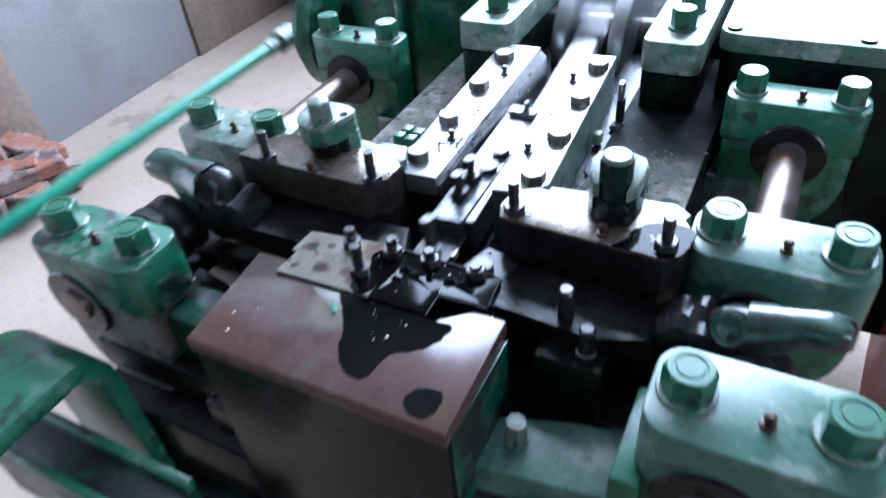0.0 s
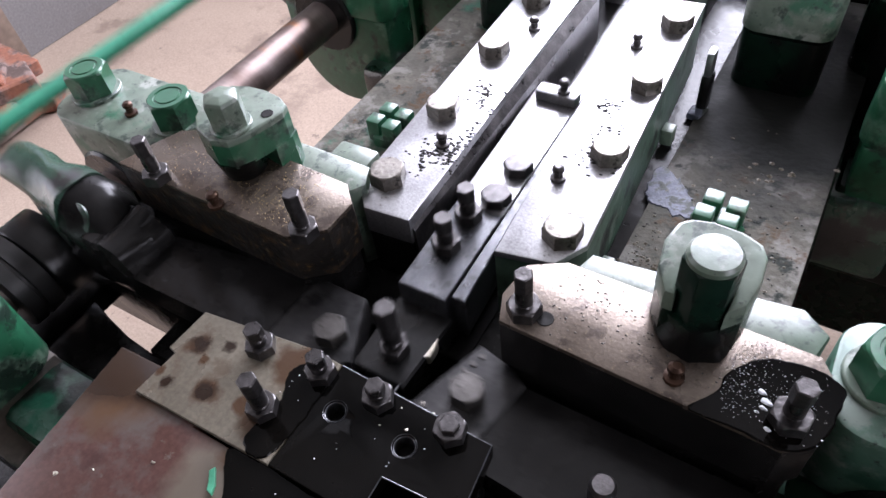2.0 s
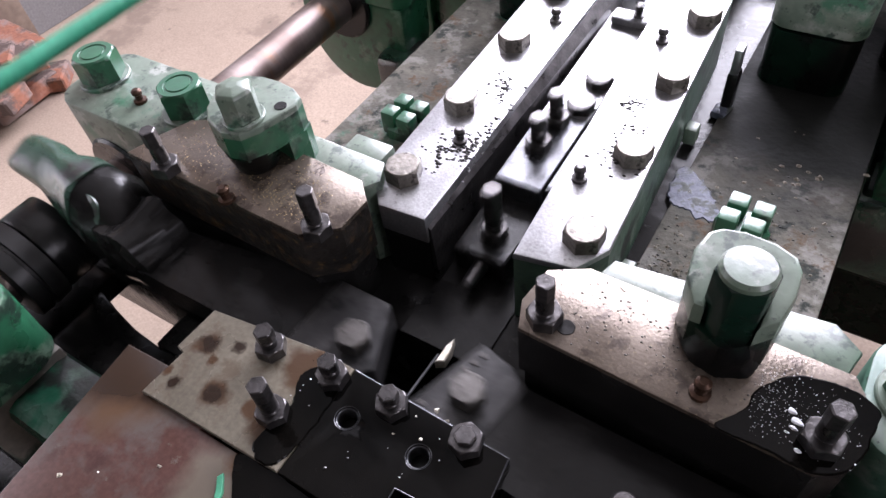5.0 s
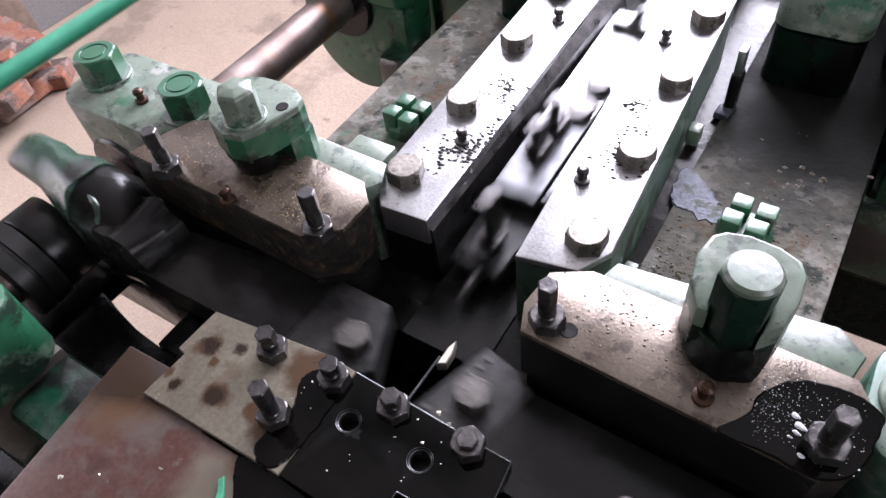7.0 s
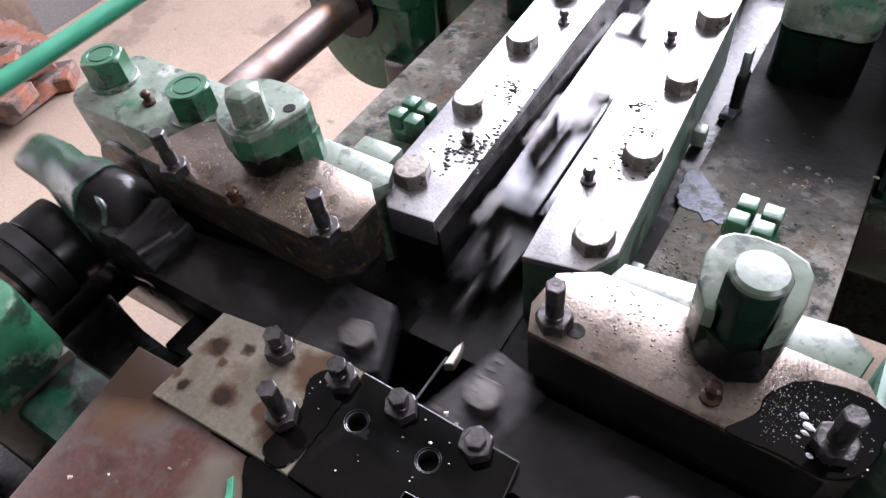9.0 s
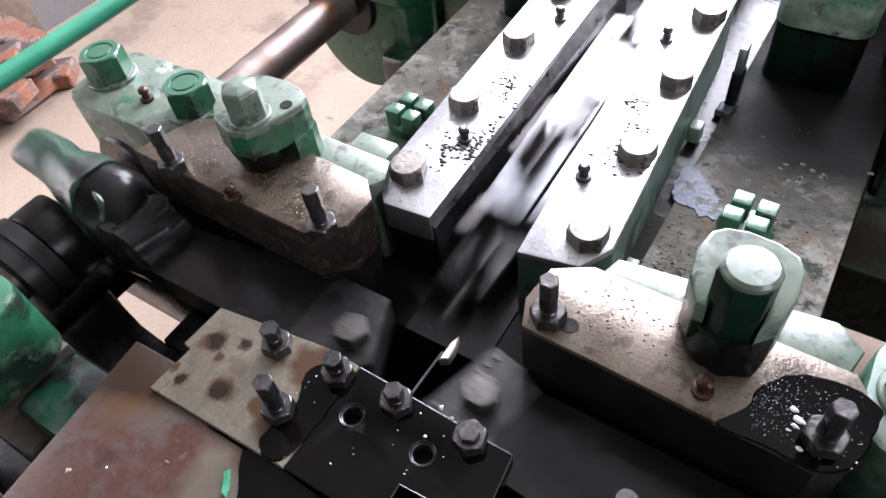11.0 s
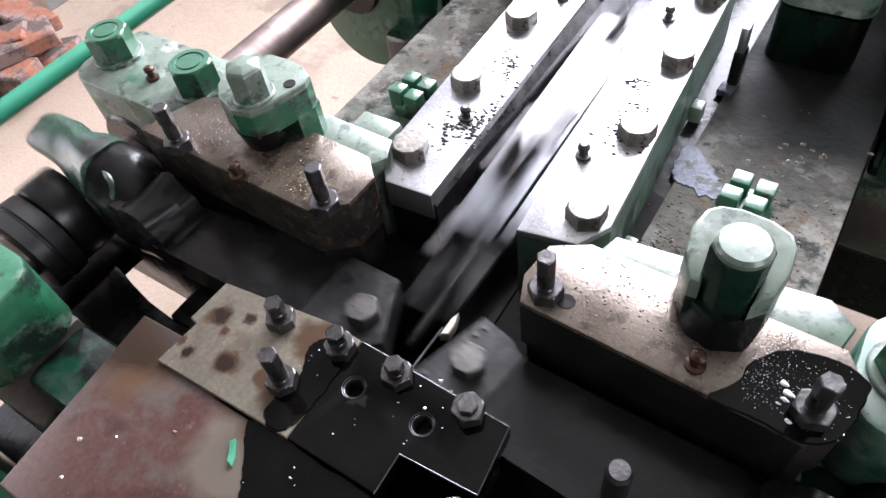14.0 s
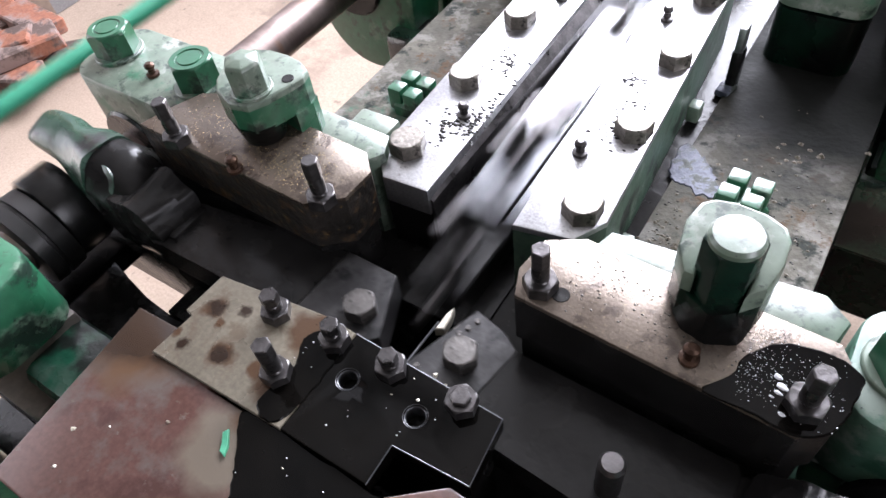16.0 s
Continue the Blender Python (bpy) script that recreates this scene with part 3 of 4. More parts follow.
# ---------- cutter blocks ----------


def cutter_block_left():
    t = thing("cutter_block", (-0.52, 0.72, 0.79), "brown oily steel cutter block with set screws and brass dust", "cutter block", "cutter blocks")
    plan = [(-0.643, 0.690), (-0.430, 0.684), (-0.403, 0.706), (-0.402, 0.740), (-0.420, 0.758), (-0.500, 0.763), (-0.598, 0.763), (-0.620, 0.752), (-0.632, 0.725)]
    # brown top over black sides: oil, plus backlit shade put into the colour
    part("block_top", prism(plan, 0.893, 0.897, 0.001, 2), STEEL_BROWN, t)
    part("block_body", prism(plan, 0.842, 0.893), RUST_BLACK, t, "oil soaked sides, blackened also for backlit shade")
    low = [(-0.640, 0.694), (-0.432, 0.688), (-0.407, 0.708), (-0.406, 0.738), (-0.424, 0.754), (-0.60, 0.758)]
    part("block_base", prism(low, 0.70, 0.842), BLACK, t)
    part("block_step", prism([(-0.53, 0.764), (-0.425, 0.760), (-0.415, 0.775), (-0.425, 0.797), (-0.53, 0.80)], 0.78, 0.884, 0.004, 2), GREEN_WORN, t)
    add_screw(t, -0.587, 0.690, 0.897, 0.944)
    add_screw(t, -0.417, 0.694, 0.897, 0.944)
    fitted("grease_nipple", "nipple", nipple, BRASS, t, (-0.511, 0.687, 0.897))
    return t


def cutter_block_right():
    t = thing("cutter_block", (-0.13, 0.72, 0.79), "brown oily steel cutter block with chips and wet black oil", "cutter block", "cutter blocks")
    plan = [(-0.237, 0.692), (-0.040, 0.683), (-0.022, 0.700), (-0.016, 0.735), (-0.033, 0.760), (-0.214, 0.764), (-0.242, 0.748), (-0.246, 0.715)]
    # same split here: side colour holds both the oil and the backlit shade
    part("block_top", prism(plan, 0.886, 0.890, 0.001, 2), STEEL_BROWN, t)
    part("block_body", prism(plan, 0.835, 0.886), BLACK, t, "oil soaked sides, blackened also for backlit shade")
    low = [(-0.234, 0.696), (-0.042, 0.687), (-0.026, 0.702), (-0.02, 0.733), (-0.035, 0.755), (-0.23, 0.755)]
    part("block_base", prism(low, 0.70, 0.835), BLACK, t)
    part("block_step", prism([(-0.213, 0.765), (-0.036, 0.763), (-0.030, 0.790), (-0.05, 0.806), (-0.205, 0.790)], 0.78, 0.878, 0.004, 2), GREEN_WORN, t)
    add_screw(t, -0.224, 0.707, 0.890, 0.934)
    add_screw(t, -0.042, 0.704, 0.890, 0.932)
    fitted("dowel_hole", "dowel", disc(0.0065, 0.0006, 0.0003), BLACK, t, (-0.208, 0.708, 0.890))
    fitted("grease_nipple", "nipple", nipple, BRASS, t, (-0.113, 0.702, 0.890))
    return t


cutter_block_left()
cutter_block_right()

# ---------- clamps on the blocks ----------
t = thing("clamp", (-0.51, 0.76, 0.884), "green bridge clamp with a large hex bolt on the block", "clamp", "block clamps")
part("clamp_body", prism([(-0.546, 0.722), (-0.522, 0.714), (-0.505, 0.718), (-0.497, 0.732), (-0.490, 0.755), (-0.487, 0.770), (-0.490, 0.780), (-0.503, 0.787), (-0.522, 0.790), (-0.541, 0.789), (-0.558, 0.783), (-0.566, 0.770), (-0.565, 0.750), (-0.558, 0.734)], 0.916, 0.940), GREEN_MID, t)
# thin pale layer that colours the window sheen onto the clamp top
part("clamp_face", prism([(-0.546, 0.722), (-0.522, 0.714), (-0.505, 0.718), (-0.497, 0.732), (-0.490, 0.755), (-0.487, 0.770), (-0.490, 0.780), (-0.503, 0.787), (-0.522, 0.790), (-0.541, 0.789), (-0.558, 0.783), (-0.566, 0.770), (-0.565, 0.750), (-0.558, 0.734)], 0.940, 0.947, 0.003, 3), GREEN_WORN, t, "worn top face paled for the window sheen")
part("clamp_foot", prism([(-0.516, 0.757), (-0.489, 0.752), (-0.486, 0.772), (-0.490, 0.782), (-0.514, 0.784)], 0.882, 0.918), GREEN_MID, t)
part("clamp_boss", turned((-0.520, 0.737, 0.897), (0, 0, 1), [(0, 0.019), (0.012, 0.022), (0.021, 0.024)], 24), GREEN_DARK, t, "near black round boss")
fitted("slot_hole", "slot_hole", disc(0.0055, 0.0008, 0.0003), BLACK, t, (-0.497, 0.762, 0.947))
fitted("washer", "clamp_washer", disc(0.0185, 0.003), GREEN_WORN, t, (-0.516, 0.737, 0.947))
fitted("hex_bolt", "peaked_hex", peaked_hex(0.029, 0.030), GREEN_WORN, t, (-0.516, 0.737, 0.950), 14)
t = thing("clamp", (-0.12, 0.76, 0.878), "worn pale green forked clamp round a thick hex bolt", "clamp", "block clamps")
fork = [(-0.1455, 0.747), (-0.1485, 0.768), (-0.1450, 0.784), (-0.138, 0.791), (-0.124, 0.7945), (-0.104, 0.793), (-0.090, 0.787), (-0.0845, 0.777), (-0.083, 0.759), (-0.0865, 0.740), (-0.0965, 0.730), (-0.0965, 0.744), (-0.100, 0.756), (-0.113, 0.7615), (-0.125, 0.755), (-0.1285, 0.744), (-0.1285, 0.731), (-0.1355, 0.731)]
plate, skirt = prism(fork, 0.929, 0.947, 0.003, 2), prism([(x * 0.99 - 0.0011, y) for x, y in fork], 0.8905, 0.929)
for bm in (plate, skirt):
    for v in bm.verts:
        if v.co.z > 0.92:
            v.co.z -= max(0.0, 0.775 - v.co.y) * 0.22
# pale plate over a dark skirt: sheen and side shade are in the colours
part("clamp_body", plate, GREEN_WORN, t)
part("clamp_skirt", skirt, GREEN_DARK, t, "dark green lower half with shade in its colour")
mound = turned((-0.113, 0.742, 0.890), (0, 0, 1), [(0, 0.025), (0.004, 0.0245), (0.010, 0.0225), (0.018, 0.0205), (0.027, 0.0190)], 32)
for v in mound.verts:
    d = Vector((v.co.x + 0.113, v.co.y - 0.742, 0))
    v.co += d * 0.22 * noise.noise(v.co * 70)
part("grease_mound", mound, GREEN_DARK, t, "black grease caked round the bolt")
# bolt side coloured for oil and shade, its top for wear and sheen
bolt = part("clamp_bolt", hex_column((-0.113, 0.744), 0.0335, 0.890, 0.967), GREEN_DARK, t, "bolt side darkened for oil and shade")
part("bolt_top", turned((-0.113, 0.744, 0.967), (0, 0, 1), [(0, 0.0172), (0.0035, 0.0172), (0.006, 0.0150), (0.0064, 0.010)], 28), GREEN_WORN, bolt, "worn green bolt face paled for sheen")

# lugs and castle nuts on the bed
solo("key_lug", box(-0.497, -0.45, 0.812, 0.842, 0.79, 0.858, 0.004), GREEN_WORN, (-0.475, 0.83, 0.79), "worn light green key block beside the rail", "key block")


def castle_nut(x, y, label):
    t = thing("castle_nut", (x, y, 0.79), label, "nut", "castle nuts")
    part("nut_body", turned((x, y, 0.79), (0, 0, 1), [(0, 0.025), (0.014, 0.025), (0.016, 0.021), (0.016, 0.008)], 6), GREEN_MID, t)
    for k in range(4):
        a = radians(90 * k + 38)
        cx, cy = x + 0.0160 * math.cos(a), y + 0.0160 * math.sin(a)
        part("nut_lug", box(cx - 0.0088, cx + 0.0088, cy - 0.0088, cy + 0.0088, 0.795, 0.824, 0.002), GREEN_MID, t)
    return t


castle_nut(-0.503, 0.929, "green castellated nut on the machine bed")
castle_nut(-0.136, 0.937, "worn pale green castellated nut on the machine bed")

# ---------- front table with the die plate ----------
t = thing("front_table", (CX, 0.48, 0.3), "green casting with a rusty brown machined top, stained with oil", "machine table")
top = [(-0.488, 0.402), (-0.168, 0.402), (-0.172, 0.556), (-0.209, 0.558), (-0.245, 0.528), (-0.40, 0.528), (-0.40, 0.556), (-0.504, 0.552)]
part("table_top", prism(top, 0.845, 0.865, 0.002, 2), PLATE, t, "rust brown machined top")
low = [(-0.485, 0.405), (-0.171, 0.405), (-0.175, 0.553), (-0.21, 0.554), (-0.247, 0.531), (-0.40, 0.531), (-0.40, 0.553), (-0.50, 0.549)]
part("table_body", prism(low, 0.35, 0.845), BLACK, t, "near black casting")
part("table_side", box(-0.1715, -0.1680, 0.412, 0.548, 0.50, 0.843, 0.001), GREEN_GRIMY, t, "grimy green painted flank")
t = thing("die_plate", (-0.33, 0.57, 0.865), "stained pale steel die plate with five set screws, half under oil", "die plate")
part("plate", prism([(-0.462, 0.607), (-0.464, 0.568), (-0.456, 0.566), (-0.459, 0.527), (-0.33, 0.530), (-0.33, 0.6175), (-0.36, 0.619)], 0.8655, 0.869, 0.0008, 1), PLATE_PALE, t)


def plate_with_holes(outline, holes, r, z0, z1):
    """A flat plate from z0 to z1 with round holes through it."""
    bm = bmesh.new()
    for loop in [outline] + [[(x + r * math.cos(2 * math.pi * k / 24), y + r * math.sin(2 * math.pi * k / 24)) for k in range(24)] for x, y in holes]:
        vs = [bm.verts.new((x, y, z0)) for x, y in loop]
        for k in range(len(vs)):
            bm.edges.new((vs[k], vs[(k + 1) % len(vs)]))
    bmesh.ops.triangle_fill(bm, use_beauty=True, use_dissolve=False, edges=bm.edges[:])
    r2 = bmesh.ops.extrude_face_region(bm, geom=bm.faces[:])
    bmesh.ops.translate(bm, verts=[v for v in r2["geom"] if isinstance(v, bmesh.types.BMVert)], vec=(0, 0, z1 - z0))
    bmesh.ops.recalc_face_normals(bm, faces=bm.faces)
    rim = [e for e in bm.edges if len(e.link_faces) == 2 and min(v.co.z for v in e.verts) > z1 - 1e-6 and e.calc_face_angle(0) > 1.0]
    bmesh.ops.bevel(bm, geom=rim, offset=0.0008, segments=2, affect="EDGES", profile=0.5)
    return bm


HOLES = [(-0.312, 0.584), (-0.254, 0.585)]
part("wet_plate", plate_with_holes([(-0.3295, 0.530), (-0.255, 0.530), (-0.256, 0.560), (-0.197, 0.563), (-0.202, 0.613), (-0.3295, 0.6175)], HOLES, 0.0078, 0.853, 0.869), OIL, t, "end under wet black oil")
part("plate_support", prism([(-0.455, 0.60), (-0.455, 0.56), (-0.26, 0.56), (-0.205, 0.57), (-0.208, 0.605), (-0.36, 0.61)], 0.74, 0.853), BLACK, t)
part("edge_strip", prism([(-0.452, 0.60), (-0.452, 0.560), (-0.332, 0.560), (-0.332, 0.612), (-0.36, 0.612)], 0.853, 0.8652), BLACK, t)
for x, y, z in ((-0.359, 0.561, 0.911), (-0.395, 0.601, 0.896), (-0.339, 0.604, 0.894), (-0.289, 0.606, 0.890), (-0.231, 0.608, 0.883)):
    add_screw(t, x, y, 0.869, z, rz=random.uniform(0, 80), af=0.021, nh=0.010, head=0.0145)
# thin bright rods draw the glints along the plate edges
for p0, p1 in (((-0.1975, 0.563), (-0.2022, 0.6128)), ((-0.256, 0.5602), (-0.1975, 0.563)), ((-0.2552, 0.530), (-0.256, 0.5602)), ((-0.2022, 0.6128), (-0.3295, 0.6173))):
    part("edge_glint", rod((*p0, 0.8686), (*p1, 0.8687), 0.00045, n=6), GREY_STEEL, t, "thin bright rod drawing the glint on the plate edge")
for x, y in HOLES:
    fitted("hole_wall", "hole", lambda: sleeve(0.0078, 0.014), GREY_STEEL, t, (x, y, 0.869), label="bright edge of an open screw hole")

# ---------- levers that carry the cutting dies ----------
die_left = thing("die_slide", (-0.374, 0.66, 0.82), "dark oily steel cutter lever with a hex bolt", "cutter lever", "cutter levers")
part("lever_plate", prism([(-0.425, 0.6215), (-0.36, 0.622), (-0.342, 0.640), (-0.367, 0.699), (-0.42, 0.70)], 0.795, 0.828, 0.001, 1), LEVER, die_left)
part("lever_tail", prism([(-0.64, 0.672), (-0.60, 0.62), (-0.4255, 0.6215), (-0.4205, 0.699)], 0.795, 0.8275), BLACK, die_left, "near black tail")
fitted("hex_bolt", "die_bolt", hex_head(0.026, 0.013, False), BOLT_DULL, die_left, (-0.3715, 0.6545, 0.828), 12)
die_right = thing("die_slide", (-0.252, 0.66, 0.82), "dark oily steel cutter lever with a hex bolt", "cutter lever", "cutter levers")
part("lever_plate", prism([(-0.2945, 0.628), (-0.284, 0.612), (-0.235, 0.6085), (-0.222, 0.684), (-0.238, 0.694), (-0.269, 0.702)], 0.795, 0.828, 0.001, 1), LEVER, die_right)
part("lever_tail", prism([(-0.2345, 0.609), (-0.10, 0.60), (-0.02, 0.63), (-0.05, 0.680), (-0.2215, 0.683)], 0.795, 0.8275), BLACK, die_right, "near black tail")
fitted("hex_bolt", "die_bolt", hex_head(0.026, 0.013, False), BOLT_DULL, die_right, (-0.257, 0.657, 0.828), 0)
for k, (x, y) in enumerate(((-0.263, 0.692), (-0.2665, 0.683), (-0.270, 0.675), (-0.284, 0.634), (-0.282, 0.627))):
    fitted("pin", "lever_pin", disc(0.0024, 0.0018, 0.0006), BOLT_DULL, die_right, (x, y, 0.828))


wire = thing("wire", (-0.303, 0.66, 0.82), "steel wire fed between the dies to a pale guide tip", "wire")
part("strand", rod((-0.3063, 0.598, 0.820), (-0.3038, 0.680, 0.820), 0.0012, n=10), GREY_STEEL, wire)
part("guide_tip", prism([(-0.3022, 0.672), (-0.2955, 0.676), (-0.2958, 0.687), (-0.2995, 0.6985), (-0.3022, 0.690)], 0.812, 0.822, 0.001, 1), SWARF, wire, "pale bright guide tip")


def follower(xc, yc, side, slim):
    t = thing("follower_arm", (xc, yc, 0.83), "green rounded follower arm with a black greasy roller", "follower arm", "cam followers")
    n = 32
    nose = ((0.128, 0.006, 0.862, 0.008, 0.007), (0.126, 0.006, 0.862, 0.017, 0.016), (0.119, 0.006, 0.862, 0.023, 0.022), (0.100, 0.006, 0.862, 0.025, 0.025), (0.078, 0.005, 0.859, 0.025, 0.025), (0.058, 0.004, 0.854, 0.027, 0.030),
            (0.036, 0.003, 0.847, 0.032, 0.039), (0.012, 0.0, 0.840, 0.035, 0.046))
    hub = ((0.014, 0.0, 0.836, 0.034, 0.045), (-0.006, 0.0, 0.832, 0.036, 0.047), (-0.026, 0.0, 0.826, 0.036, 0.044), (-0.042, 0.0, 0.818, 0.032, 0.036), (-0.054, 0.0, 0.812, 0.014, 0.016))
    for name, loft, mat, lump, lab in (("arm", nose, GREEN_OILY, 0.006, ""), ("hub", hub, BLACK, 0.010, "black hub caked with wet grease")):
        bm = bmesh.new()
        rings = []
        for dx, dy, z, ry, rz in loft:
            ring = []
            for k in range(n):
                c, q = math.cos(2 * math.pi * k / n), math.sin(2 * math.pi * k / n)
                c, q = math.copysign(abs(c) ** 0.8, c), math.copysign(abs(q) ** 0.8, q)
                v = Vector((xc + side * dx * min(1.0, slim + 0.08), yc + dy + slim * ry * c, z + slim * rz * q))
                v += Vector((noise.noise(v * 34), noise.noise(v * 34 + Vector((3, 0, 0))), noise.noise(v * 34 + Vector((0, 7, 0))))) * lump
                ring.append(bm.verts.new(v))
            rings.append(ring)
        for a, b in zip(rings, rings[1:]):
            for k in range(n):
                bm.faces.new((a[k], a[(k + 1) % n], b[(k + 1) % n], b[k]))
        bm.faces.new(rings[0])
        bm.faces.new(rings[-1])
        body = part(name, bm, mat, t, lab)
        smooth(body.data, 60)
    part("pivot_boss", turned((xc - side * 0.004, yc - 0.018, 0.858), (0, -0.8, 0.6), [(0, 0.018), (0.005, 0.018), (0.006, 0.013), (0.003, 0.012), (0.003, 0.002)]), GREEN_OILY, t)
    grease = turned((xc - side * 0.045, yc - 0.035, 0.825), (0, 1, 0), [(0, 0.02), (0.003, 0.036), (0.055, 0.036), (0.058, 0.02)])
    bmesh.ops.subdivide_edges(grease, edges=grease.edges[:], cuts=2, use_grid_fill=True)
    for v in grease.verts:
        v.co += (v.co - Vector((xc - side * 0.045, v.co.y, 0.825))) * 0.28 * noise.noise(v.co * 55)
    part("roller", grease, BLACK, t, "black greasy roller")
    part("lever_tail", box(min(xc, xc - side * 0.09), max(xc, xc - side * 0.09), yc - 0.025, yc + 0.02, 0.78, 0.826, 0.004), BLACK, t)
    return t


follower_left = follower(-0.665, 0.655, -1, 1.0)
follower_right = follower(0.04, 0.655, 1, 0.78)

pan = thing("oil_pan", (-0.66, 0.58, 0.70), "black oil soaked pan ledges with a gap to the floor", "oil pan")
part("pan_ledge", box(-0.80, -0.728, 0.54, 0.72, 0.69, 0.72, 0.003), BLACK, pan)
part("pan_ledge", prism([(-0.76, 0.44), (-0.478, 0.44), (-0.478, 0.598), (-0.615, 0.599), (-0.653, 0.602), (-0.694, 0.610), (-0.738, 0.622), (-0.76, 0.622)], 0.66, 0.715, 0.003, 2), BLACK, pan)
part("pan_ledge", box(-0.612, -0.478, 0.598, 0.72, 0.66, 0.72, 0.003), BLACK, pan)
part("pan_ledge", box(-0.80, -0.55, 0.640, 0.72, 0.66, 0.735, 0.003), BLACK, pan)
pan = thing("oil_pan", (0.0, 0.62, 0.66), "black oil soaked pan ledge under a cutter lever", "oil pan")
part("pan_ledge", box(-0.09, 0.07, 0.575, 0.72, 0.66, 0.715, 0.003), BLACK, pan)
# small stud block in the oil pan
t = thing("stud_block", (-0.11, 0.60, 0.70), "dark oily block with two round studs", "stud block")
part("block", box(-0.150, -0.072, 0.575, 0.632, 0.70, 0.80, 0.003), GREEN_DARK, t)
part("block_top", prism(rounded(-0.149, -0.073, 0.576, 0.631, 0.004), 0.800, 0.8015, 0.0006, 1), WET, t, "wet shiny oily top")
part("stud", turned((-0.128, 0.622, 0.80), (0, 0, 1), [(0, 0.009), (0.066, 0.009), (0.07, 0.007)], 16), STEEL_BOLT, t)
part("stud", turned((-0.094, 0.594, 0.80), (0, 0, 1), [(0, 0.012), (0.012, 0.012), (0.013, 0.009), (0.045, 0.009), (0.048, 0.007)], 16), STEEL_BOLT, t)
# green ledge with a hex bolt
t = thing("ledge", (-0.11, 0.51, 0.6), "green ledge casting with one hex bolt", "machine ledge")
part("ledge_plate", prism([(-0.172, 0.45), (-0.02, 0.47), (-0.015, 0.56), (-0.09, 0.545), (-0.172, 0.52)], 0.62, 0.745, 0.003, 2), GREEN_SOFT, t)
add_bolt(t, -0.140, 0.50, 0.745, 0.022, 0.028, GREEN_WORN)
part("ledge_web", box(-0.03, 0.0, 0.46, 0.58, 0.62, 0.80, 0.004), GREEN, t)

# green arch casting at the front corner
t = thing("arch_bracket", (-0.62, 0.34, 0.4), "green curved cast bracket at the machine corner", "bracket")
outer, inner = [(0.08, 0.770), (0.16, 0.792), (0.25, 0.800), (0.33, 0.800)], [(0.08, 0.738), (0.16, 0.762), (0.25, 0.770), (0.33, 0.768)]
for k in range(9):
    a = radians(90 - 90 * k / 8)
    outer.append((0.335 + 0.060 * math.cos(a), 0.735 + 0.065 * math.sin(a)))
    inner.append((0.335 + 0.032 * math.cos(a), 0.735 + 0.035 * math.sin(a)))
outline = outer + [(0.395, 0.50), (0.367, 0.50)] + inner[::-1]
part("arch", profile_x(outline, -0.80, -0.650, 0.008), GREEN, t)
part("arch_foot", box(-0.80, -0.478, 0.355, 0.42, 0.44, 0.52, 0.01), GREEN_DARK, t)
part("beam", box(-0.79, -0.484, 0.255, 0.330, 0.58, 0.680, 0.006), GREEN_GRIMY, t)
part("beam_lip", box(-0.79, -0.484, 0.316, 0.330, 0.676, 0.695, 0.004), GREEN, t)
part("beam_lip", box(-0.79, -0.484, 0.255, 0.268, 0.676, 0.695, 0.004), GREEN, t)

# ---------- the ram between the rails ----------
ram = thing("ram", (CX, 0.852, 0.80), "steel ram sliding between the rails, with bolts", "ram")
# ram body in two tones: shaded grey front, rear bright with window glare
part("ram_front", prism([(-0.349, 0.800), (-0.302, 0.800), (-0.3035, 0.906), (-0.3525, 0.906)], 0.80, 0.846, 0.001, 1), GREY_STEEL, ram, "grey front of the ram, toned for shade")
part("ram_body", prism([(-0.3525, 0.907), (-0.3035, 0.907), (-0.306, 1.10), (-0.360, 1.10)], 0.80, 0.8455, 0.001, 1), STEEL, ram, "bright steel slide")
part("ram_gib", prism([(-0.299, 0.805), (-0.286, 0.805), (-0.303, 1.10), (-0.3055, 1.10)], 0.80, 0.8475, 0.001, 1), GREY_STEEL, ram)
add_screw(ram, -0.331, 0.852, 0.846, 0.884, r=0.0075, head=0.017)
add_screw(ram, -0.331, 0.892, 0.846, 0.884, r=0.0075, head=0.017)
for y in (0.922, 0.968):
    fitted("hex_bolt", "ram_bolt", hex_head(0.026, 0.011, False), STEEL_BOLT, ram, (-0.318, y, 0.846), 20)
part("ram_bridge", box(-0.352, -0.306, 1.075, 1.092, 0.846, 0.858, 0.002), STEEL, ram)
fitted("grease_nipple", "nipple", nipple, STEEL_BOLT, ram, (-0.322, 1.083, 0.858))
part("punch_holder", prism([(-0.352, 0.725), (-0.300, 0.725), (-0.296, 0.802), (-0.354, 0.802)], 0.79, 0.822, 0.002, 1), STEEL_DARK, ram, "dark oily punch holder")
add_screw(ram, -0.325, 0.752, 0.822, 0.882, r=0.0085, head=0.018)
part("punch", rod((CX, 0.70, 0.806), (CX, 0.73, 0.806), 0.006, 0.008), STEEL_BOLT, ram)

# connecting rod and crank
con = thing("connecting_rod", (CX, 1.092, 0.80), "grey steel connecting rod behind the ram", "connecting rod")
part("rod_bar", prism([(-0.340, 1.092), (-0.310, 1.092), (-0.300, 1.44), (-0.350, 1.44)], 0.785, 0.825, 0.005, 2), STEEL, con)
part("rod_eye", turned((CX - 0.03, 1.452, 0.80), (1, 0, 0), [(0, 0.03), (0.002, 0.055), (0.058, 0.055), (0.06, 0.03)]), STEEL_BOLT, con)
crank = thing("crankshaft", (CX, 1.452, 0.80), "heavy crankshaft with polished round webs", "crankshaft")
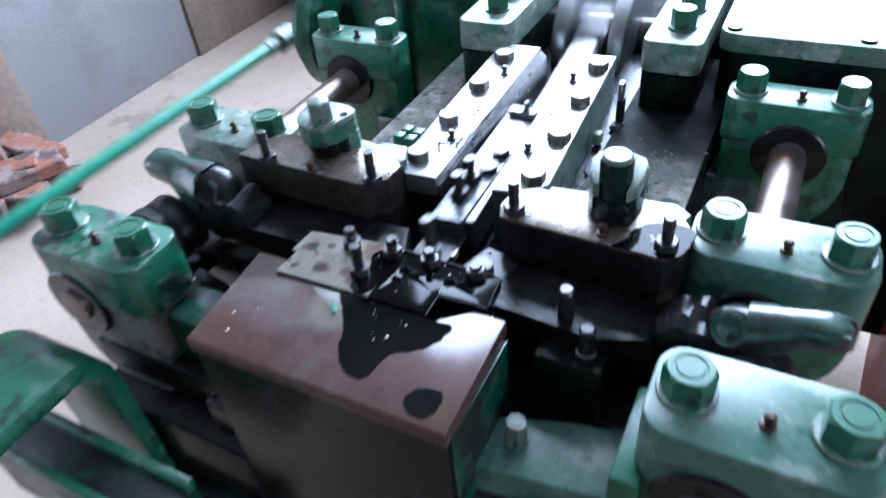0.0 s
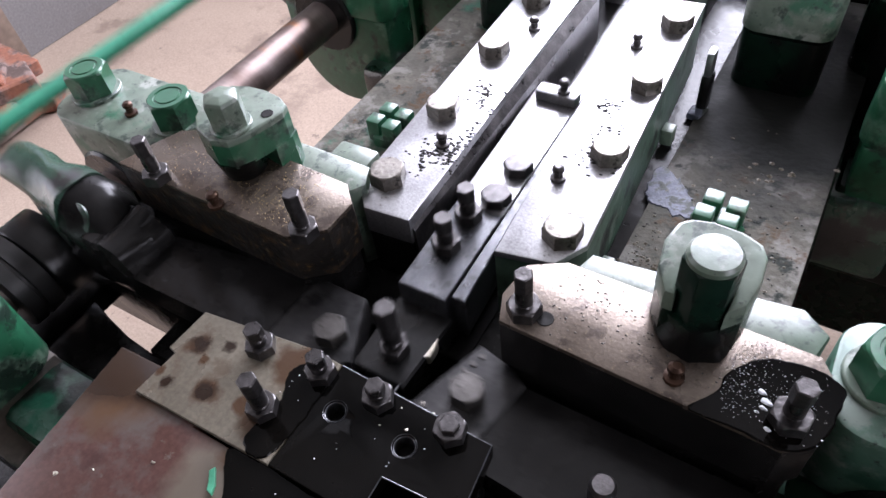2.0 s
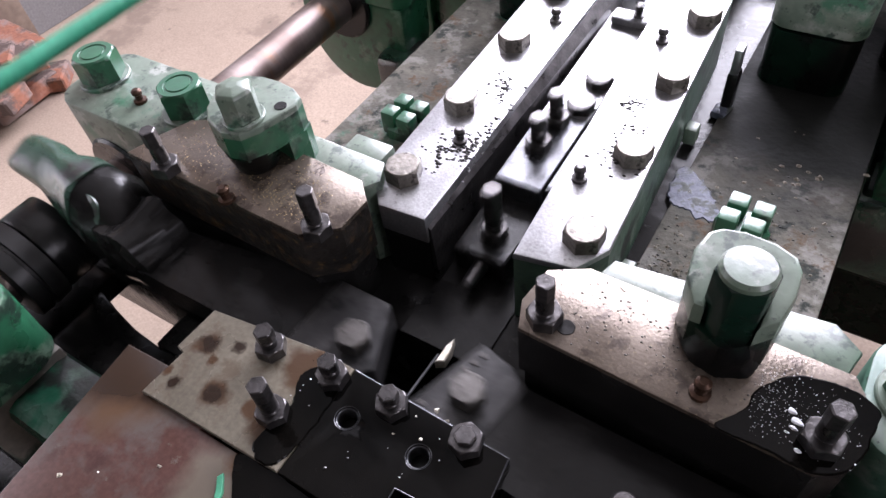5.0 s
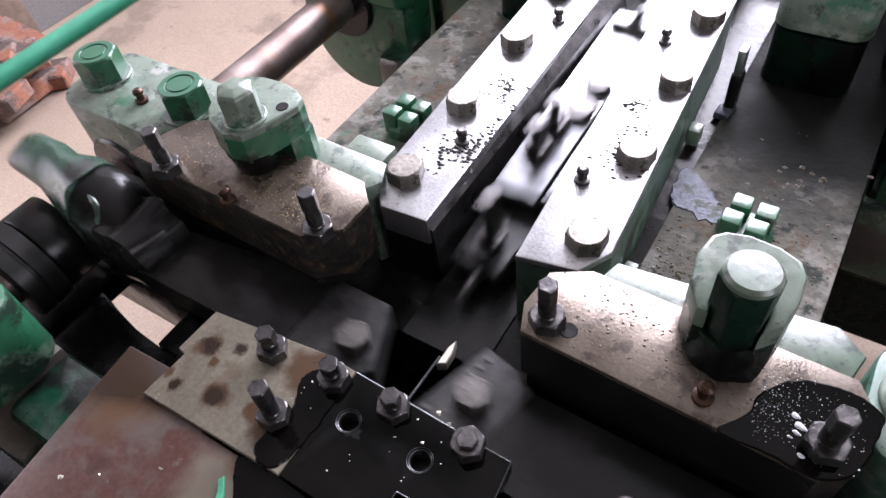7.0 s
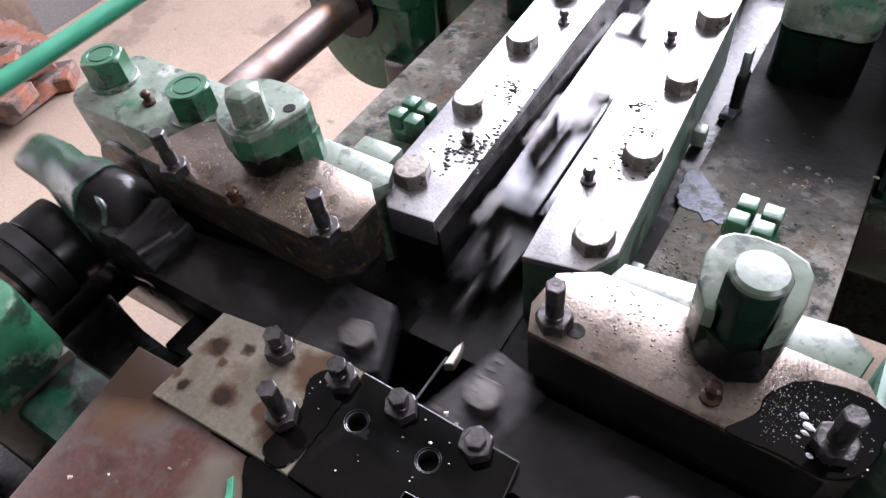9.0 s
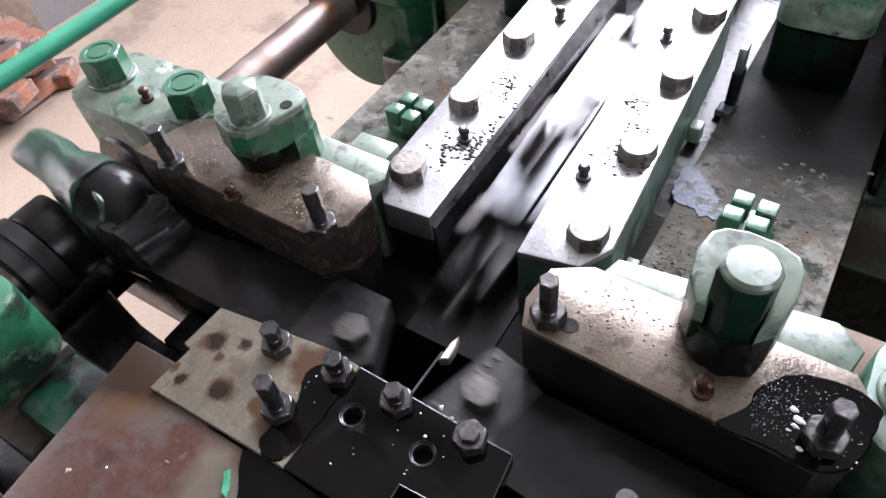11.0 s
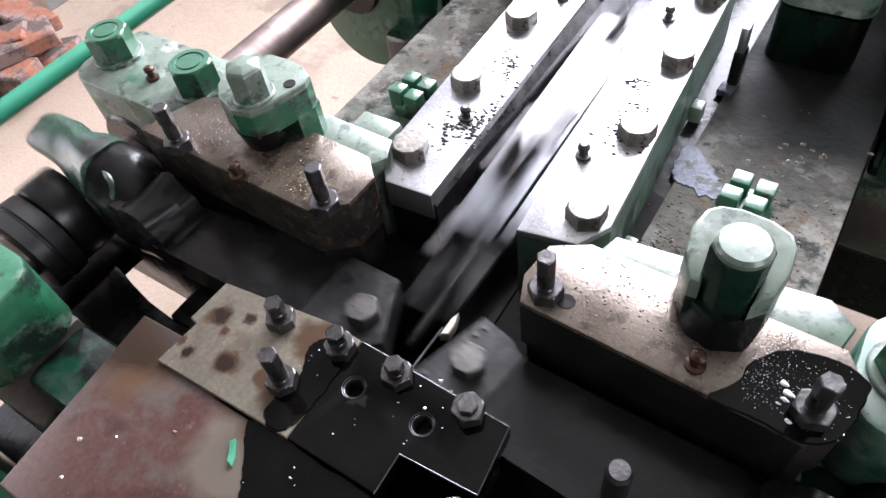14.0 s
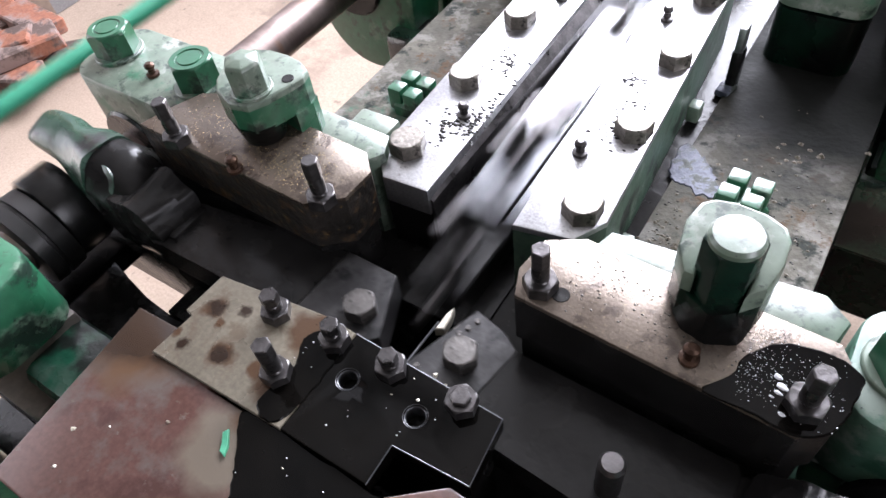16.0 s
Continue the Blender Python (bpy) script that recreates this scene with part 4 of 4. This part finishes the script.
part("crank_shaft", rod((-0.72, 1.452, 0.80), (0.07, 1.452, 0.80), 0.035), STEEL_BOLT, crank)
for x in (-0.395, -0.285):
    web = []
    for k in range(32):
        a = 2 * math.pi * k / 32
        r = 0.125 + 0.025 * math.cos(a)
        web.append((1.452 - r * math.cos(a), 0.80 + r * math.sin(a) * 0.92))
    part("crank_web", profile_x(web, x, x + 0.03, 0.004), STEEL, crank)

# crank bearing caps and rear covers
for x0, x1, lab in ((-0.528, -0.426, "green crank bearing cap with hex bolts"), (-0.193, -0.097, "green crank bearing cap with hex bolts")):
    t = thing("crank_bearing", ((x0 + x1) / 2, 1.3, 0.79), lab, "bearing cap", "crank bearings")
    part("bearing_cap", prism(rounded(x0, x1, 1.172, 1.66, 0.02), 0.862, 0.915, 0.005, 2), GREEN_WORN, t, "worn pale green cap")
    # body below the cap coloured dark for its backlit front
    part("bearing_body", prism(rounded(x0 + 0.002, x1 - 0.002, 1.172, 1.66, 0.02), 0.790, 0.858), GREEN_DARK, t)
    for y in (1.237, 1.315, 1.52, 1.60):
        add_bolt(t, (x0 + x1) / 2 + 0.004, y, 0.915, 0.036, 0.03, GREEN)
t = thing("gear_cover", (0.12, 1.5, 0.3), "green box cover with a worn pale flat top and shade-dark body", "gear cover")
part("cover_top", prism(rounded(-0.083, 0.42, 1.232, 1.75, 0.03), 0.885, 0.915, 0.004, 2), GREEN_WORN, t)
# cover sides take the dark green as shade, under the pale top
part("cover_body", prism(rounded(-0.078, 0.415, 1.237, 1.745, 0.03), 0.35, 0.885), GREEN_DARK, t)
for x in (-0.062, 0.13):
    fitted("cover_screw", "cover_screw", disc(0.012, 0.004), STEEL_DARK, t, (x, 1.255, 0.915))
t = thing("pulley_guard", (-0.72, 1.5, 0.3), "green rounded guard casting behind the rear bearing", "guard")
part("guard_body", prism(rounded(-0.87, -0.57, 1.30, 1.75, 0.05), 0.35, 0.90), GREEN, t)
part("guard_lid", prism(rounded(-0.878, -0.562, 1.292, 1.758, 0.055), 0.90, 0.962, 0.025, 4), GREEN, t)
part("guard_rib", box(-0.73, -0.71, 1.285, 1.305, 0.40, 0.90, 0.004), GREEN, t)
for x in (-0.85, -0.59):
    fitted("cover_screw", "cover_screw", disc(0.012, 0.004), STEEL_DARK, t, (x, 1.33, 0.950))
t = thing("feed_disc", (-0.91, 1.33, 0.80), "green feed disc with stepped rim", "disc")
part("disc", turned((-0.90, 1.33, 0.80), (-1, 0, 0), [(0, 0.13), (0.03, 0.135), (0.035, 0.11), (0.06, 0.11), (0.062, 0.05), (0.07, 0.045)], 40), GREEN, t)
part("crank_pin", rod((-0.95, 1.30, 0.79), (-1.055, 1.30, 0.79), 0.014), STEEL_BOLT, t)
part("disc_stub", rod((-0.86, 1.36, 0.80), (-0.905, 1.36, 0.80), 0.05), GREEN_DARK, t)
feed_rod = thing("feed_rod", (-1.03, 1.28, 0.80), "long green painted feed rod with a joint end", "rod")
part("rod", rod((-1.03, -0.3, 0.80), (-1.03, 1.20, 0.80), 0.0135), GREEN_ROD, feed_rod)
part("joint_end", turned((-1.03, 1.175, 0.80), (0, 1, 0), [(0, 0.016), (0.03, 0.018), (0.04, 0.026), (0.09, 0.026), (0.10, 0.02)], 12), GREEN_WORN, feed_rod)

# red flywheel beside the machine
t = thing("flywheel", (0.36, 1.12, 0.5), "red painted flywheel beside the machine", "flywheel")
part("rim", turned((0.30, 1.12, 0.5), (1, 0, 0), [(0, 0.22), (0, 0.27), (0.004, 0.275), (0.09, 0.275), (0.094, 0.27), (0.094, 0.22), (0.05, 0.21), (0.05, 0.04)], 48), RED, t)

# ---------- oil, chips and rubble ----------


def puddle(name, pts, z, label, seed, mat=OIL, wobble=0.0025):
    """A thin film with a soft, slightly ragged outline through a few corner points."""
    n = len(pts)
    outline = []
    for k in range(n):
        p0, p1, p2, p3 = (Vector(pts[(k + d) % n]) for d in (-1, 0, 1, 2))
        for i in range(10):
            u = i / 10
            outline.append(0.5 * (2 * p1 + (p2 - p0) * u + (2 * p0 - 5 * p1 + 4 * p2 - p3) * u * u + (3 * p1 - p0 - 3 * p2 + p3) * u ** 3))
    c = sum(outline, Vector((0, 0))) / len(outline)
    bm = bmesh.new()
    low, high = [], []
    for k, p in enumerate(outline):
        d = (p - c).normalized()
        p = p + d * wobble * (noise.noise(Vector((p.x * 120, p.y * 120, seed))) + 0.5 * noise.noise(Vector((p.x * 400, p.y * 400, seed))))
        low.append(bm.verts.new((p.x, p.y, z)))
        q = p - d * 0.0012
        high.append(bm.verts.new((q.x, q.y, z + 0.0008)))
    m = len(low)
    for k in range(m):
        bm.faces.new((low[k], low[(k + 1) % m], high[(k + 1) % m], high[k]))
    bm.faces.new(high)
    ob = solo(name, bm, mat, (c.x, c.y, z), label, "oil puddle", kind="stuff")
    for f in ob.data.polygons:
        f.use_smooth = False
    return ob


puddle("oil_puddle", [(-0.362, 0.596), (-0.354, 0.572), (-0.357, 0.536), (-0.336, 0.531), (-0.3285, 0.56), (-0.329, 0.60), (-0.335, 0.6145), (-0.348, 0.614)], 0.8692, "wet black oil spread over the die plate", 3)
puddle("oil_puddle", [(-0.358, 0.529), (-0.347, 0.503), (-0.333, 0.482), (-0.312, 0.442), (-0.290, 0.427), (-0.272, 0.432), (-0.265, 0.465), (-0.232, 0.492), (-0.222, 0.527), (-0.25, 0.5285)], 0.8652, "wet black oil running over the table top", 4)
puddle("oil_puddle", [(-0.224, 0.424), (-0.211, 0.446), (-0.188, 0.441), (-0.192, 0.414), (-0.208, 0.409)], 0.8652, "round black oil blot on the table", 5)
puddle("oil_puddle", [(-0.098, 0.6848), (-0.086, 0.705), (-0.083, 0.722), (-0.066, 0.742), (-0.038, 0.749), (-0.0190, 0.744), (-0.0155, 0.734), (-0.0212, 0.6995), (-0.0395, 0.6825), (-0.070, 0.6838)], 0.8902, "wet black oil with bubbles on the block", 8, OIL, 0.0012)
puddle("grease_smear", [(-0.211, 0.955), (-0.214, 1.000), (-0.196, 0.998), (-0.170, 0.970), (-0.160, 0.955), (-0.166, 0.940), (-0.188, 0.944)], 0.7921, "smeared pale grey grease on the bed", 9, GREASE, 0.006)


def scatter(name, spots, mat, label, seed, size=(0.001, 0.003), flat=0.5, within=(-9, 9, -9, 9)):
    """Many small broken bits lying in loose patches: (x, y, z, spread x, spread y, count)."""
    rnd = random.Random(seed)
    bm = bmesh.new()
    for x, y, z, sx, sy, count in spots:
        for _ in range(count):
            px, py = x + rnd.gauss(0, sx), y + rnd.gauss(0, sy)
            if not (within[0] < px < within[1] and within[2] < py < within[3]):
                continue
            r = rnd.uniform(*size)
            a = rnd.uniform(0, 6.28)
            ring = []
            m = 5
            for k in range(m):
                q = a + 2 * math.pi * k / m
                rr = r * rnd.uniform(0.6, 1.3)
                ring.append(bm.verts.new((px + rr * math.cos(q), py + rr * math.sin(q) * rnd.uniform(0.5, 1), z)))
            tip = bm.verts.new((px, py, z + r * flat))
            for k in range(m):
                bm.faces.new((ring[k], ring[(k + 1) % m], tip))
            bm.faces.new(ring[::-1])
    return solo(name, bm, mat, (spots[0][0], spots[0][1], spots[0][2]), label, "debris", kind="stuff")


scatter("grease_chips", [(-0.385, 0.85, 0.8731, 0.012, 0.016, 110), (-0.37, 0.865, 0.8731, 0.004, 0.02, 60), (-0.388, 0.945, 0.8731, 0.010, 0.012, 70), (-0.252, 0.945, 0.8731, 0.009, 0.009, 22), (-0.266, 0.975, 0.8731, 0.007, 0.006, 40), (-0.240, 0.898, 0.8731, 0.014, 0.006, 26), (-0.247, 0.90, 0.8731, 0.012, 0.02, 8), (-0.258, 0.915, 0.8731, 0.004, 0.008, 12)], CHIPS,
        "black greasy chips lying on the guide rails", 11, within=(-0.425, -0.22, 0.78, 1.0))
scatter("block_chips", [(-0.13, 0.725, 0.8901, 0.05, 0.02, 150), (-0.19, 0.735, 0.8901, 0.02, 0.015, 40)], CHIPS, "dark chips strewn over the cutter block", 12, (0.0004, 0.0013), within=(-0.235, -0.035, 0.695, 0.758))
scatter("brass_dust", [(-0.51, 0.722, 0.8971, 0.06, 0.026, 620), (-0.45, 0.71, 0.8971, 0.03, 0.02, 380)], DUST, "fine pale metal dust on the block", 13, (0.0003, 0.0007), within=(-0.62, -0.43, 0.692, 0.757))
scatter("bright_swarf", [(-0.33, 0.49, 0.866, 0.05, 0.02, 5), (-0.27, 0.60, 0.8695, 0.02, 0.008, 3), (-0.45, 0.44, 0.8652, 0.02, 0.02, 3), (-0.275, 0.634, 0.8281, 0.006, 0.006, 4)], SWARF, "small bright metal cuttings", 14, (0.001, 0.0026))
scatter("bed_chips", [(-0.12, 0.98, 0.7921, 0.035, 0.05, 40), (-0.19, 0.87, 0.7921, 0.012, 0.03, 40)], CUT_ENDS, "small cut ends on the machine bed", 15, (0.001, 0.003))
scatter("cut_ends", [(-0.12, 1.02, 0.7921, 0.03, 0.02, 7), (-0.17, 0.86, 0.7921, 0.015, 0.02, 9)], CUT_ENDS, "larger pale cut ends on the machine bed", 18, (0.0025, 0.0045), 0.7)
scatter("oil_bubbles", [(-0.052, 0.715, 0.8909, 0.021, 0.019, 420), (-0.075, 0.715, 0.8909, 0.008, 0.014, 160)], BUBBLE_GLINT, "bright bubbles in the wet oil", 16, (0.0003, 0.0007), within=(-0.084, -0.022, 0.69, 0.746))
solo("paint_flake", prism([(-0.356, 0.497), (-0.351, 0.496), (-0.354, 0.503), (-0.3585, 0.508), (-0.362, 0.512), (-0.364, 0.508), (-0.359, 0.502)], 0.8651, 0.8680, 0.0004, 1), CHIP_GREEN, (-0.357, 0.504, 0.8651), "small curled green paint flake on the plate", "paint flake")

# white shapes that draw the star-like reflection beside the screw
for k, (dx, dy, r) in enumerate(((-0.019, 0.012, 0.0022), (-0.015, 0.006, 0.0030), (-0.016, 0.001, 0.0024), (-0.019, -0.003, 0.0014), (-0.010, -0.012, 0.0016))):
    x, y = -0.042 + dx, 0.704 + dy
    puddle("oil_glint", [(x - r, y), (x, y - r * 0.6), (x + r * 1.4, y - r * 0.3), (x + r, y + r * 0.5), (x - r * 0.4, y + r * 0.8)], 0.8911, "small white shape drawing a highlight on the wet oil", 30 + k, BUBBLE_GLINT, 0.0012)
# white specks coloured as tiny highlights on the black oil
scatter("oil_sparkle", [(-0.285, 0.582, 0.8702, 0.02, 0.016, 5), (-0.31, 0.50, 0.8662, 0.03, 0.03, 10), (-0.35, 0.585, 0.8702, 0.006, 0.012, 8), (-0.25, 0.575, 0.8702, 0.01, 0.015, 4)], BUBBLE_GLINT, "white specks drawing highlights on the oil of the die plate", 22, (0.0004, 0.0009), within=(-0.36, -0.236, 0.45, 0.612))
scatter("bed_grit", [(-0.15, 0.90, 0.7921, 0.03, 0.06, 160), (-0.09, 0.93, 0.7921, 0.02, 0.05, 70), (-0.185, 0.84, 0.7921, 0.01, 0.03, 60)], CHIPS, "dark grit strewn over the machine bed", 23, (0.0006, 0.002), within=(-0.2, -0.057, 0.80, 1.06))
# broken bricks against the pier
rnd = random.Random(21)


def brick(x, y, z, rx, ry, rz):
    bm = box(-0.12, 0.12, -0.057, 0.057, -0.027, 0.027, 0.006, 1)
    for v in bm.verts:
        v.co += Vector((noise.noise(v.co * 30 + Vector((x, y, z)) * 9), noise.noise(v.co * 30 + Vector((5, y, z)) * 9), noise.noise(v.co * 30 + Vector((x, 7, z)) * 9))) * 0.006
    bm.transform(pose(x, y, z, rx, ry, rz))
    return solo("brick", bm, BRICK, (x, y, z), "broken red clay brick in a rubble heap", "brick", "brick rubble")


for k in range(22):
    layer = k // 8
    brick(-2.50 + rnd.uniform(-0.2, 0.17), 1.22 + rnd.uniform(-0.2, 0.15), 0.03 + layer * 0.06, rnd.uniform(-6, 6), rnd.uniform(-8, 8), rnd.uniform(0, 180))

# ---------- movement ----------
PERIOD, FRONT = 0.22308, 8.696


def motions():
    steps = [k / FPS for k in range(int(16 * FPS) + 1)]
    rows = {"ram": [], "con": [], "crank": [], "dl": [], "dr": [], "fl": [], "fr": [], "rod": [], "sl": [], "sr": []}
    for s in steps:
        a = 2 * math.pi * (s - FRONT) / PERIOD
        y = 0.843 - 0.0765 * math.cos(a)
        rows["ram"].append((s, pose(CX, y, 0.80)))
        pz = 0.80 + 0.0765 * math.sin(a)
        rows["con"].append((s, pose(CX, y + 0.24, 0.80, math.degrees(math.asin((pz - 0.80) / 0.36)), 0, 0)))
        rows["crank"].append((s, pose(CX, 1.452, 0.80, math.degrees(a) * -1, 0, 0)))
        open_ = math.cos(a - 2 * math.pi * 0.12)
        rows["dl"].append((s, pose(-0.374 - 0.011 * open_, 0.66, 0.82)))
        rows["dr"].append((s, pose(-0.252 + 0.013 * open_, 0.66, 0.82)))
        rows["fl"].append((s, pose(-0.665 - 0.008 * open_, 0.655, 0.83, 0, 4 * open_, 0)))
        rows["fr"].append((s, pose(0.04 + 0.008 * open_, 0.655, 0.83, 0, -4 * open_, 0)))
        rows["rod"].append((s, pose(-1.03, 1.28 + 0.03 * math.cos(a), 0.79 + 0.028 * math.cos(a - 2 * math.pi * 0.32))))
        rows["sl"].append((s, pose(-0.750, 0.8, 0.79, 0, math.degrees(a), 0)))
        rows["sr"].append((s, pose(0.06, 0.8, 0.79, 0, -math.degrees(a), 0)))
    walk(ram, rows["ram"])
    walk(con, rows["con"])
    walk(crank, rows["crank"])
    walk(die_left, rows["dl"])
    walk(die_right, rows["dr"])
    walk(follower_left, rows["fl"])
    walk(follower_right, rows["fr"])
    walk(feed_rod, rows["rod"])
    walk(shaft_left, rows["sl"])
    walk(shaft_right, rows["sr"])


motions()
